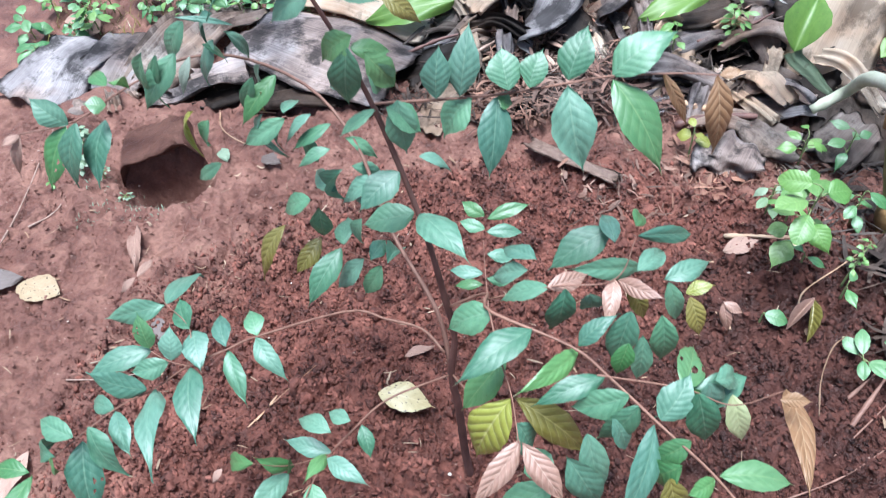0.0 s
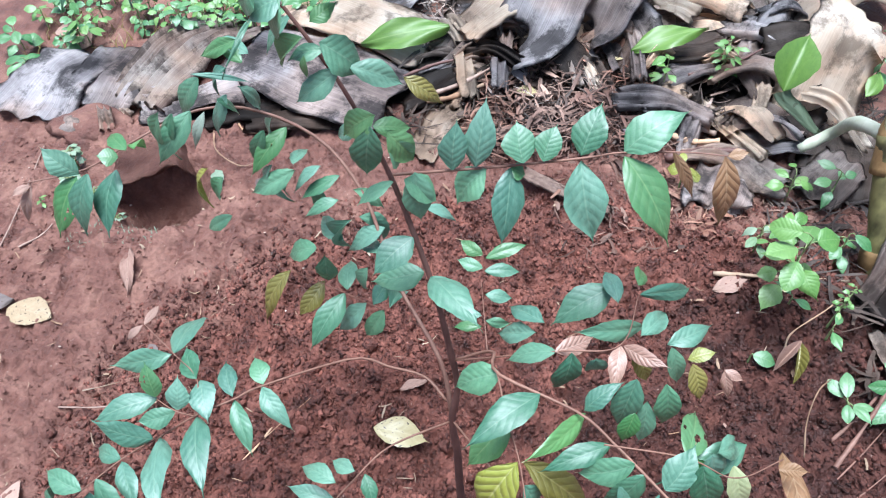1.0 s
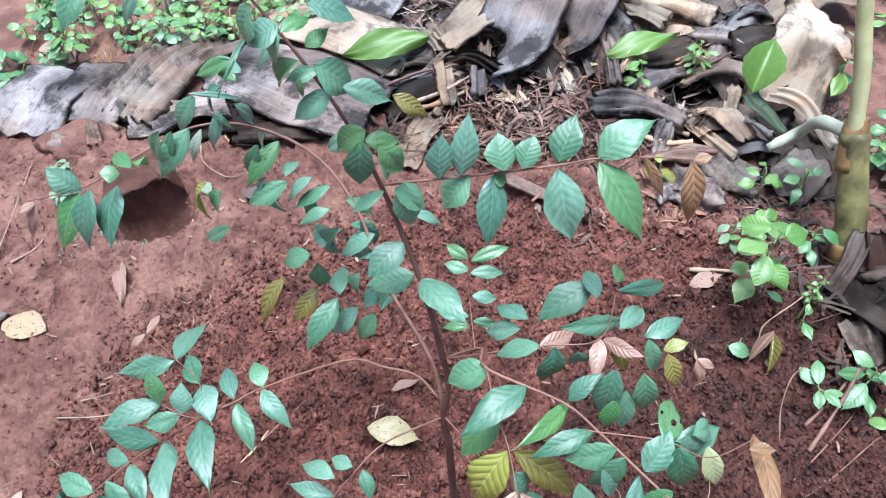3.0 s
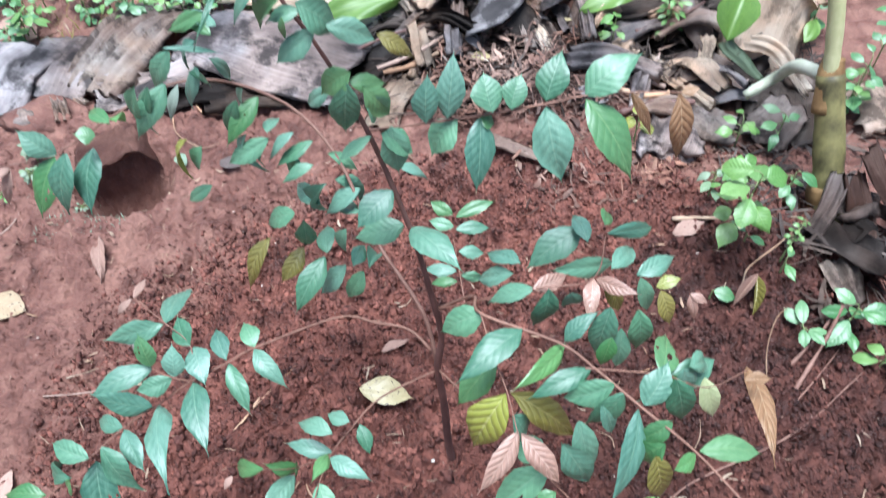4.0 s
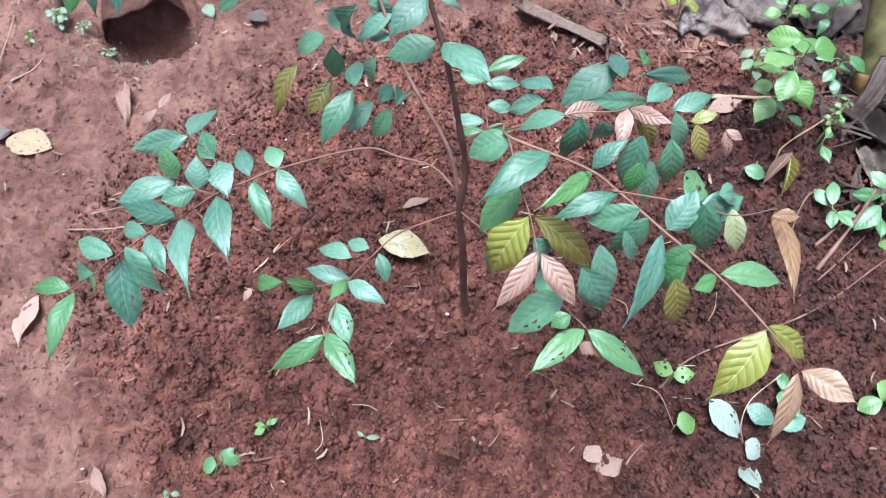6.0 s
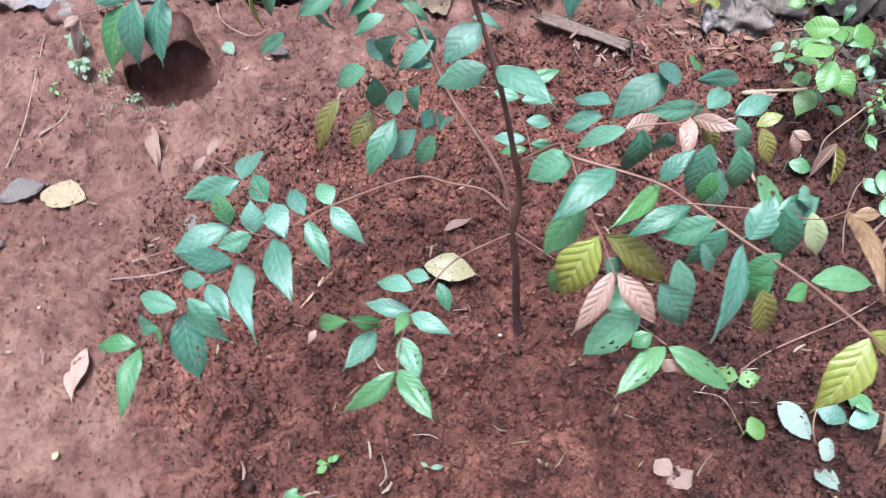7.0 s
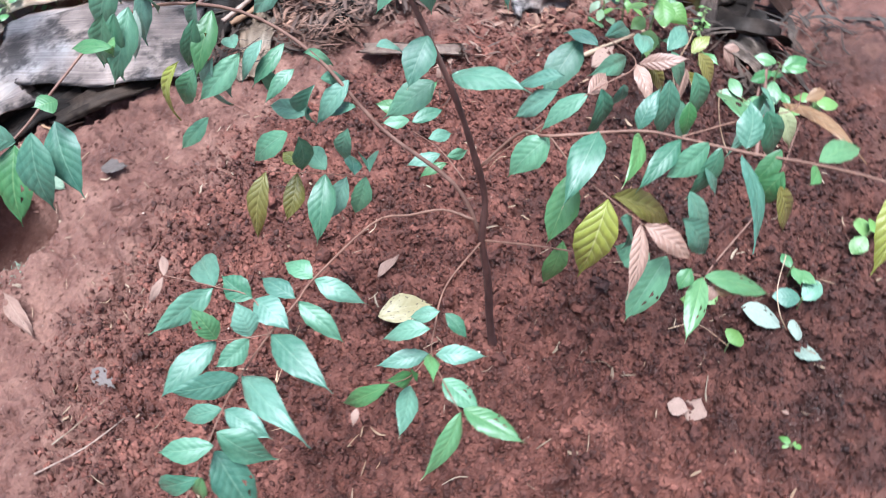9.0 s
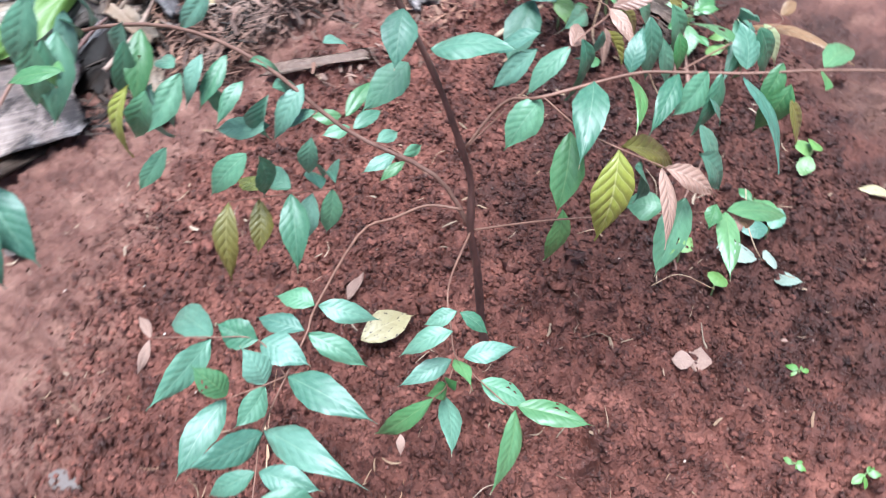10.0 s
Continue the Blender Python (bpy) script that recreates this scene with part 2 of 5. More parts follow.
TWIG = bark_material("brown_twig_bark", (0.12, 0.055, 0.040), (0.26, 0.145, 0.105))
RACHIS = bark_material("pinkish_leaf_stalk", (0.14, 0.066, 0.045), (0.27, 0.145, 0.10))
DEADWOOD = bark_material("weathered_stick", (0.17, 0.105, 0.080), (0.38, 0.27, 0.21))
PSEUDO = bark_material("banana_stem_skin", (0.34, 0.34, 0.15), (0.56, 0.54, 0.30), 0.5, 30)
PSEUDODARK = bark_material("banana_stem_dark_sheath", (0.020, 0.015, 0.007), (0.25, 0.22, 0.08), 0.6, 11)
COLLAR = bark_material("brown_stem_collar", (0.10, 0.050, 0.016), (0.34, 0.21, 0.085), 0.7, 18)
PETIOLE = bark_material("pale_green_petiole", (0.30, 0.32, 0.22), (0.46, 0.46, 0.36), 0.5, 40)
STEMGREEN = bark_material("green_weed_stem", (0.12, 0.19, 0.06), (0.24, 0.26, 0.12))
STONE = bark_material("pale_stone", (0.30, 0.22, 0.18), (0.48, 0.38, 0.31), 0.85, 90)
CHIP = bark_material("white_chip", (0.5, 0.45, 0.38), (0.7, 0.66, 0.58), 0.8, 90)


# ---- helpers for shapes ----
def part(name, bm, mat, parent=None, label=""):
    me = bpy.data.meshes.new(name)
    bm.to_mesh(me)
    bm.free()
    me.materials.append(mat)
    for f in me.polygons:
        f.use_smooth = True
    ob = new(name, me)
    ob.parent = parent
    return tagged(ob, label)


def hashed(ix, iy, seed):
    v = np.sin(ix * 127.1 + iy * 311.7 + seed * 74.7) * 43758.5453
    return v - np.floor(v)


def field(x, y, scale, seed=0):
    """Smooth value noise, 0 to 1, on arrays."""
    x, y = np.asarray(x, float) * scale, np.asarray(y, float) * scale
    ix, iy = np.floor(x), np.floor(y)
    fx, fy = x - ix, y - iy
    fx, fy = fx * fx * fx * (fx * (fx * 6 - 15) + 10), fy * fy * fy * (fy * (fy * 6 - 15) + 10)
    a, b = hashed(ix, iy, seed), hashed(ix + 1, iy, seed)
    c, d = hashed(ix, iy + 1, seed), hashed(ix + 1, iy + 1, seed)
    return (a * (1 - fx) + b * fx) * (1 - fy) + (c * (1 - fx) + d * fx) * fy


def bell(x, y, cx, cy, rx, ry):
    return np.exp(-(((x - cx) / rx) ** 2 + ((y - cy) / ry) ** 2))


def tilled(x, y):
    """1 where the soil was dug over round the sapling, 0 on the trodden ground."""
    d = np.sqrt(((x - 0.17) / 0.98) ** 2 + ((y - 0.92) / 0.80) ** 2) + 0.28 * (field(x, y, 3.1, 5) - 0.5)
    return np.clip((1.08 - d) / 0.22, 0, 1)


def groove(x, y, x0, y0, x1, y1, wide):
    """A trodden furrow from one point to another, steeper on its outer side."""
    dx, dy = x1 - x0, y1 - y0
    k = np.clip(((x - x0) * dx + (y - y0) * dy) / (dx * dx + dy * dy), 0, 1)
    ox, oy = x - x0 - k * dx, y - y0 - k * dy
    side = np.where(ox * dy - oy * dx > 0, 0.6, 1.7)
    return np.exp(-(ox * ox + oy * oy) / (wide * side) ** 2)


def pit(x, y):
    """A hollow with steep sides under the block of earth."""
    return np.exp(-(((x + 0.790) / 0.120) ** 2 + ((y - 1.750) / 0.105) ** 2) ** 2)


def lie(x, y):
    """The broad lie of the land."""
    x, y = np.asarray(x, float), np.asarray(y, float)
    z = 0.055 + 0.065 * np.clip((y - 0.45) / 0.40, -0.5, 1.0) - 0.02 * np.clip((y - 1.0) / 0.6, 0, 1)
    z = z + 0.045 * bell(x, y, -0.14, 0.98, 0.30, 0.22) + 0.13 * bell(x, y, 0.74, 1.16, 0.26, 0.30)
    z = z + 0.06 * bell(x, y, 0.9, 2.5, 0.9, 0.5) - 0.036 * groove(x, y, -0.56, 1.43, -0.74, 1.23, 0.040) - 0.032 * groove(x, y, -0.50, 0.68, -0.60, 0.47, 0.030) - 0.016 * groove(x, y, -0.66, 1.05, -0.70, 0.75, 0.05)
    z = z - 0.03 * bell(x, y, -0.02, 0.92, 0.07, 0.05) - 0.19 * pit(x, y) + 0.045 * bell(x, y, -0.90, 1.97, 0.22, 0.13)
    return z


def ground_z(x, y):
    x, y = np.asarray(x, float), np.asarray(y, float)
    t = tilled(x, y)
    n1, n2, n3, n4 = field(x, y, 6, 1), field(x, y, 17, 2), field(x, y, 42, 3), field(x, y, 95, 4)
    lumps = 0.024 * (n1 - 0.5) + 0.030 * (n2 - 0.5) + 0.016 * (n3 - 0.5) + 0.006 * (n4 - 0.5)
    plain = 0.024 * (n1 - 0.5) + 0.026 * (n2 - 0.5) + 0.018 * (n3 - 0.5) * (0.4 + n1) + 0.008 * (n4 - 0.5)
    return lie(x, y) + t * lumps + (1 - t) * plain


def clods(x, y, scale, seed):
    """Rounded clods packed side by side, about 0 in the mean: domes round scattered centres."""
    x, y = np.asarray(x, float) * scale, np.asarray(y, float) * scale
    ix, iy = np.floor(x), np.floor(y)
    best = np.full(x.shape, -1.0)
    for dx in (-1, 0, 1):
        for dy in (-1, 0, 1):
            cx, cy = ix + dx, iy + dy
            d2 = (x - cx - hashed(cx, cy, seed)) ** 2 + (y - cy - hashed(cx, cy, seed + 1)) ** 2
            best = np.maximum(best, hashed(cx, cy, seed + 2) * 0.9 + 0.1 - d2 * 1.6)
    return best - 0.45


def rough_z(x, y):
    """The ground with its clods: warped domes, and crumbs that bulge between sharp creases."""
    t = tilled(x, y)
    near = (np.abs(x) < 1.7) & (np.abs(y - 1.4) < 1.5)
    wx = x + 0.050 * (field(x, y, 15, 51) - 0.5) + 0.020 * (field(x, y, 41, 52) - 0.5)
    wy = y + 0.050 * (field(x, y, 15, 53) - 0.5) + 0.020 * (field(x, y, 41, 54) - 0.5)
    crumbs = 0.013 * np.abs(2 * field(wx, wy, 40, 55) - 1) + 0.010 * np.abs(2 * field(wy, wx, 84, 56) - 1) - 0.008
    return ground_z(x, y) + near * (0.44 + 0.56 * t) * (0.021 * clods(wx, wy, 17, 31) + 0.013 * clods(wx, wy, 44, 41) + 1.3 * crumbs)


def rz(x, y):
    return float(rough_z(np.float64(x), np.float64(y)))


def gz(x, y):
    return float(ground_z(x, y))


def spline(points, n):
    """n points on a smooth curve through the given ones."""
    p = [Vector(q) for q in points]
    p = [2 * p[0] - p[1], *p, 2 * p[-1] - p[-2]]
    out = []
    for i in range(n):
        s = i / (n - 1) * (len(p) - 3)
        k = min(int(s), len(p) - 4)
        f = s - k
        a, b, c, d = p[k:k + 4]
        out.append(0.5 * (2 * b + (c - a) * f + (2 * a - 5 * b + 4 * c - d) * f * f + (3 * b - a - 3 * c + d) * f ** 3))
    return out


def tube(points, r0, r1, n=24, sides=8, knobs=0.08, seed=0, bm=None, swell=0.0):
    bm = bm or bmesh.new()
    uv = bm.loops.layers.uv.verify()
    path = spline(points, n)
    rings = []
    side = Vector((1, 0.3, 0.2))
    for i, q in enumerate(path):
        ahead = (path[min(i + 1, n - 1)] - path[max(i - 1, 0)]).normalized()
        side = (side - ahead * side.dot(ahead)).normalized()
        other = ahead.cross(side)
        f = i / (n - 1)
        r = (r0 + (r1 - r0) * f) * (1 + knobs * (2 * noise.noise(q * 45 + Vector((seed, 0, 0)))) + swell * math.exp(-f * 18))
        rings.append([bm.verts.new(q + (side * math.cos(k * 2 * math.pi / sides) + other * math.sin(k * 2 * math.pi / sides)) * r) for k in range(sides)])
    for i in range(n - 1):
        for k in range(sides):
            f = bm.faces.new((rings[i][k], rings[i][(k + 1) % sides], rings[i + 1][(k + 1) % sides], rings[i + 1][k]))
            for l, (a, b) in zip(f.loops, ((i, k), (i, k + 1), (i + 1, k + 1), (i + 1, k))):
                l[uv].uv = (a / (n - 1), b / sides)
    bm.faces.new(rings[0][::-1])
    bm.faces.new(rings[-1])
    return bm


def leaf_bm(seed, fold=0.05, droop=0.10, ripple=0.010, broad=0.42, point=1.5, bites=0, full=1.0, quilt=0.011):
    """A leaf one unit long along y and one wide: a creased midrib, sides that arch over and swell between the veins, a drawn-out tip."""
    rnd = random.Random(seed)
    nu, nv = (46, 26) if bites else (44, 10)
    bm = bmesh.new()
    uv = bm.loops.layers.uv.verify()
    phase, twist, sweep = rnd.uniform(0, 6), rnd.uniform(-0.06, 0.06), rnd.uniform(-0.28, 0.28)
    holes = [(rnd.uniform(0.35, 0.95), rnd.choice((-1, 1)) * rnd.uniform(0.15, 0.9), rnd.uniform(0.028, 0.07)) for _ in range(bites)]
    grid = []
    reach = 0.93 if point > 1 else 1.0
    for i in range(nu + 1):
        u = i / nu
        s = min(1.0, u / reach) ** (math.log(0.5) / math.log(broad))
        half = 0.5 * math.sin(math.pi * s) ** (0.94 * full) * (1 + 0.025 * math.sin(31 * u + phase)) if u < reach else 0.0
        if point > 1:
            half = max(half, 0.10 * min(1.0, (1 - u) / 0.22) ** 1.3 * (u > 0.7))
        half = max(half, 0.010)
        row = []
        for j in range(nv + 1):
            v = j / nv * 2 - 1
            x = v * half * (1 + 0.05 * math.sin(phase + 9 * u + 2 * v)) + sweep * (u - u * u)
            z = (fold * abs(v) - 0.055 * v * v) * half * 2 - droop * u ** 2.2 + 0.06 * math.sin(math.pi * u) + ripple * math.sin(phase + 7 * u + 3 * v) * abs(v) + twist * v * half * u
            f = (u * 8 - abs(v) * 1.7) % 1.0
            z += quilt * math.sin(math.pi * abs(f - 0.5)) * min(1.0, abs(v) * 4) * (1 - v ** 4) * half * 2
            row.append(bm.verts.new((x, u, z)))
        grid.append(row)
    for i in range(nu):
        for j in range(nv):
            uc, vc = (i + 0.5) / nu, (j + 0.5) / nv * 2 - 1
            if any(((uc - a) / c) ** 2 + ((vc - b) / (2.6 * c)) ** 2 < 1 for a, b, c in holes):
                continue
            f = bm.faces.new((grid[i][j], grid[i][j + 1], grid[i + 1][j + 1], grid[i + 1][j]))
            for l, (a, b) in zip(f.loops, ((i, j), (i, j + 1), (i + 1, j + 1), (i + 1, j))):
                l[uv].uv = (a / nu, b / nv)
    bmesh.ops.delete(bm, geom=[v for v in bm.verts if not v.link_faces], context="VERTS")
    return bm


LEAVES = {}
QUILT = (0.0009, 0.0020, 0.0013, 0.0027)


def leaf_mesh(mat, style):
    """Meshes shared by all leaves of one look."""
    key = (mat.name, style, random.randrange(4) if style in "abcd" else 0)
    if key not in LEAVES:
        kinds = {"a": (1, 0.045, 0.16, 0.010, 0.44, 1.5, 0), "b": (2, 0.060, 0.10, 0.014, 0.47, 1.3, 0), "c": (3, 0.030, 0.22, 0.018, 0.42, 1.7, 0),
                 "d": (4, 0.30, 0.24, 0.012, 0.45, 1.4, 0), "x": (5, 0.050, 0.15, 0.014, 0.45, 1.4, 4), "z": (9, 0.050, 0.16, 0.014, 0.45, 1.4, 7),
                 "r": (6, 0.060, 0.10, 0.012, 0.50, 0.6, 0), "f": (7, 0.030, 0.05, 0.050, 0.48, 1.2, 0)}
        me = bpy.data.meshes.new("leaf")
        seed, *habit = kinds[style]
        k = key[2]
        habit[1] *= 0.7 + 0.5 * k
        habit[2] *= 1.0 + 0.4 * k
        bm = leaf_bm(seed + 20 * k, *habit, full=0.8 if style == "r" else 0.94 + 0.07 * k, quilt=0.0 if mat is BANANA else 0.0075 if mat in (LIME, OLIVE, PINK, BRONZE, RUSTY) else QUILT[k % 4])
        bm.to_mesh(me)
        bm.free()
        me.materials.append(mat)
        for f in me.polygons:
            f.use_smooth = True
        LEAVES[key] = me
    return LEAVES[key]


def leaf(name, base, tip, width, mat, parent, style="a", lean=0.0, face=(0.0, -0.55, 1.0), label=""):
    """A leaf from base to tip; face: the way its upper side looks; lean: degrees by which it is rolled about its midrib."""
    base, tip = Vector(base), Vector(tip)
    along = tip - base
    length = along.length
    along.normalize()
    up = Vector(face)
    up = (up - along * up.dot(along)).normalized()
    sway = math.sin(base.x * 913 + base.y * 517 + base.z * 271)
    up = Matrix.Rotation(radians(lean + 15 * sway), 3, along) @ up
    right = along.cross(up)
    m = Matrix((right, along, up)).transposed().to_4x4()
    ob = new(name, leaf_mesh(mat, style))
    ob.parent = parent
    ob.matrix_basis = Matrix.Translation(base) @ m @ Matrix.Diagonal((width, length, length, 1))
    return tagged(ob, label)


# ---- the ground: one sheet, fine where it is seen, that reaches the horizon ----
def axis(lo, hi, step, far):
    inner = list(np.arange(lo, hi + step / 2, step))
    grow, d, left, right = 1.35, step, [], []
    while lo - sum(left) > -far:
        d *= grow
        left.append(d)
    d = step
    while hi + sum(right) < far:
        d *= grow
        right.append(d)
    return np.array([lo - s for s in np.cumsum(left)][::-1] + inner + [hi + s for s in np.cumsum(right)])


def build_ground():
    xs, ys = axis(-1.4, 1.2, 0.0046, 400), axis(0.15, 2.1, 0.0046, 400)
    gx, gy = np.meshgrid(xs, ys)
    z = rough_z(np.clip(gx, -30, 30), np.clip(gy, -30, 30))
    verts = np.stack([gx, gy, z], -1).reshape(-1, 3)
    w, h = len(xs), len(ys)
    i = (np.arange(h - 1)[:, None] * w + np.arange(w - 1)[None, :]).ravel()
    faces = np.stack([i, i + 1, i + w + 1, i + w], -1)
    me = bpy.data.meshes.new("ground")
    me.from_pydata(verts.tolist(), [], faces.tolist())
    me.materials.append(SOIL)
    me.polygons.foreach_set("use_smooth", [True] * len(me.polygons))
    tagged(new("ground", me), "bare red earth, dug loose round the sapling and trodden hard beyond", "ground", kind="structure")


build_ground()


def build_clods(name, label, count, seed, sizes, where, sharp=True, fine=1, mat=SOIL):
    """Loose crumbs of soil, too many to count."""
    rnd = random.Random(seed)
    ball = bmesh.new()
    bmesh.ops.create_icosphere(ball, subdivisions=fine, radius=1)
    unit = np.array([v.co[:] for v in ball.verts])
    tris = np.array([[v.index for v in f.verts] for f in ball.faces])
    ball.free()
    shapes = []
    for k in range(40):
        dent = 1 + 1.7 * (field(unit[:, 0] + k * 3.1, unit[:, 1] + unit[:, 2] * 1.7, 1.5, 8) - 0.5) + 1.3 * (field(unit[:, 0] * 2 + k, unit[:, 2] * 2 + unit[:, 1], 2.3, 9) - 0.5)
        turn = np.array(Euler((rnd.random() * 6, rnd.random() * 6, rnd.random() * 6)).to_matrix())
        shapes.append((unit * dent[:, None] * (rnd.uniform(0.7, 1.3), rnd.uniform(0.7, 1.2), rnd.uniform(0.55, 0.95))) @ turn.T)
    spots = np.array([where(rnd) for _ in range(count)])
    z = rough_z(spots[:, 0], spots[:, 1])
    verts, faces = [], []
    for n in range(count):
        r = sizes[0] * (sizes[1] / sizes[0]) ** (rnd.random() ** 1.6)
        verts.append(shapes[rnd.randrange(40)] * r + (spots[n, 0], spots[n, 1], z[n] + r * rnd.uniform(-0.35, 0.6)))
        faces.append(tris + n * len(unit))
    me = bpy.data.meshes.new(name)
    me.from_pydata(np.concatenate(verts).tolist(), [], np.concatenate(faces).tolist())
    me.materials.append(mat)
    me.polygons.foreach_set("use_smooth", [not sharp] * len(me.polygons))
    tagged(new(name, me), label, "soil", kind="stuff")


def in_dug_ring(rnd):
    while True:
        x, y = rnd.uniform(-0.85, 1.1), rnd.uniform(0.1, 1.8)
        if float(tilled(x, y)) > rnd.random() * 0.9 + 0.08 and rnd.random() < 0.75 + (y - 0.35) * 1.6:
            return x, y


build_clods("soil_crumbs", "small crumbs of loose dark red soil", 42000, 11, (0.0021, 0.0078), in_dug_ring, sharp=False, mat=CLOD)
build_clods("soil_lumps", "coarse lumps of loose dark red soil", 700, 13, (0.006, 0.013), in_dug_ring, fine=2, sharp=False, mat=CLOD)
build_clods("soil_grains", "scattered crumbs of red soil on trodden ground", 14000, 12, (0.0013, 0.0060), lambda rnd: (rnd.uniform(-1.3, 1.1), rnd.uniform(0.1, 2.0)))


# ---- the sapling ----
sapling = tagged(new("sapling"), "young tree with glossy compound leaves and thin brown stem", "sapling")


def leaflets(branch, rows):
    """Leaflets on a branch: base, tip, width, look and habit."""
    for k, (base, tip, width, mat, style) in enumerate(rows):
        leaf("leaflet", base, tip, width * 0.92, mat, branch, style, random.uniform(-12, 12))


A = [(0.010, 0.814, 0.554), (-0.022, 0.849, 0.566), (-0.074, 0.859, 0.581), (-0.128, 0.862, 0.602), (-0.246, 0.799, 0.637), (-0.279, 0.772, 0.649), (-0.329, 0.749, 0.647), (-0.385, 0.737, 0.612), (-0.418, 0.692, 0.638), (-0.497, 0.611, 0.635)]
branch = part("branch", tube(A, 0.00217, 0.000868, 36, 8, 0.1, 1), RACHIS, sapling)
leaflets(branch, [
    ((-0.247, 0.803, 0.633), (-0.269, 0.854, 0.642), 0.032, GREEN, "a"),
    ((-0.246, 0.795, 0.641), (-0.204, 0.735, 0.627), 0.031, GREEN, "a"),
    ((-0.280, 0.773, 0.653), (-0.306, 0.841, 0.649), 0.030, GREEN, "b"),
    ((-0.279, 0.774, 0.645), (-0.254, 0.702, 0.616), 0.031, GREEN, "b"),
    ((-0.327, 0.751, 0.642), (-0.300, 0.640, 0.660), 0.043, GREEN, "a"),
    ((-0.382, 0.737, 0.610), (-0.363, 0.618, 0.666), 0.043, GREEN, "c"),
    ((-0.386, 0.726, 0.629), (-0.466, 0.735, 0.656), 0.039, GREEN, "c"),
    ((-0.415, 0.691, 0.637), (-0.384, 0.628, 0.636), 0.033, GREEN, "b"),
    ((-0.418, 0.694, 0.638), (-0.476, 0.724, 0.615), 0.026, GREEN, "a"),
    ((-0.436, 0.636, 0.676), (-0.496, 0.668, 0.670), 0.031, GREEN, "b"),
    ((-0.429, 0.656, 0.663), (-0.398, 0.597, 0.620), 0.046, GREEN, "c"),
    ((-0.443, 0.648, 0.642), (-0.439, 0.577, 0.567), 0.050, GREEN, "x"),
])
leaflets(branch, [
    ((-0.467, 0.623, 0.651), (-0.559, 0.679, 0.582), 0.030, GREEN, "a"),
    ((-0.462, 0.617, 0.662), (-0.489, 0.624, 0.602), 0.021, FRESH, "b"),
    ((-0.500, 0.610, 0.638), (-0.575, 0.624, 0.635), 0.027, FRESH, "a"),
    ((-0.496, 0.607, 0.637), (-0.527, 0.517, 0.627), 0.033, FRESH, "a"),
])
A3 = [(-0.329, 0.749, 0.647), (-0.326, 0.789, 0.675), (-0.359, 0.820, 0.691), (-0.407, 0.863, 0.704)]
branch = part("branch", tube(A3, 0.000992, 0.000558, 36, 8, 0.1, 2), RACHIS, sapling)
leaflets(branch, [
    ((-0.359, 0.822, 0.692), (-0.369, 0.965, 0.603), 0.042, GREEN, "a"),
    ((-0.362, 0.819, 0.692), (-0.453, 0.797, 0.686), 0.037, GREEN, "a"),
    ((-0.406, 0.861, 0.705), (-0.398, 0.908, 0.694), 0.012, DRYLEAF, "a"),
    ((-0.408, 0.860, 0.705), (-0.446, 0.851, 0.678), 0.012, DRYLEAF, "a"),
    ((-0.326, 0.789, 0.676), (-0.349, 0.832, 0.693), 0.039, GREEN, "b"),
    ((-0.324, 0.792, 0.668), (-0.305, 0.731, 0.667), 0.040, GREEN, "c"),
])
E = [(-0.329, 0.749, 0.647), (-0.352, 0.751, 0.659), (-0.389, 0.779, 0.643)]
branch = part("branch", tube(E, 0.000992, 0.000558, 36, 8, 0.1, 1), RACHIS, sapling)
leaflets(branch, [
    ((-0.351, 0.755, 0.655), (-0.346, 0.775, 0.700), 0.036, GREEN, "c"),
    ((-0.353, 0.752, 0.655), (-0.404, 0.737, 0.655), 0.032, GREEN, "b"),
    ((-0.388, 0.779, 0.649), (-0.396, 0.802, 0.698), 0.033, FRESH, "x"),
    ((-0.391, 0.784, 0.637), (-0.483, 0.757, 0.628), 0.038, GREEN, "a"),
])
D = [(0.018, 0.810, 0.500), (-0.077, 0.761, 0.516), (-0.128, 0.706, 0.522), (-0.152, 0.673, 0.527), (-0.165, 0.617, 0.558), (-0.173, 0.556, 0.580)]
branch = part("branch", tube(D, 0.001612, 0.000744, 36, 8, 0.1, 1), RACHIS, sapling)
leaflets(branch, [
    ((-0.143, 0.682, 0.573), (-0.210, 0.725, 0.559), 0.030, GREEN, "a"),
    ((-0.108, 0.708, 0.543), (-0.095, 0.667, 0.519), 0.025, GREEN, "b"),
    ((-0.118, 0.700, 0.569), (-0.158, 0.725, 0.557), 0.025, GREEN, "b"),
    ((-0.153, 0.683, 0.509), (-0.227, 0.702, 0.520), 0.029, GREEN, "a"),
    ((-0.152, 0.659, 0.545), (-0.098, 0.616, 0.553), 0.029, GREEN, "a"),
    ((-0.155, 0.673, 0.526), (-0.171, 0.623, 0.565), 0.023, FRESH, "b"),
    ((-0.165, 0.617, 0.559), (-0.144, 0.555, 0.550), 0.035, GREEN, "x"),
    ((-0.173, 0.554, 0.588), (-0.251, 0.508, 0.562), 0.032, FRESH, "a"),
    ((-0.169, 0.555, 0.591), (-0.128, 0.480, 0.591), 0.034, FRESH, "x"),
])
D2 = [(-0.152, 0.673, 0.527), (-0.198, 0.641, 0.565), (-0.231, 0.624, 0.610)]
branch = part("branch", tube(D2, 0.000868, 0.000558, 36, 8, 0.1, 2), RACHIS, sapling)
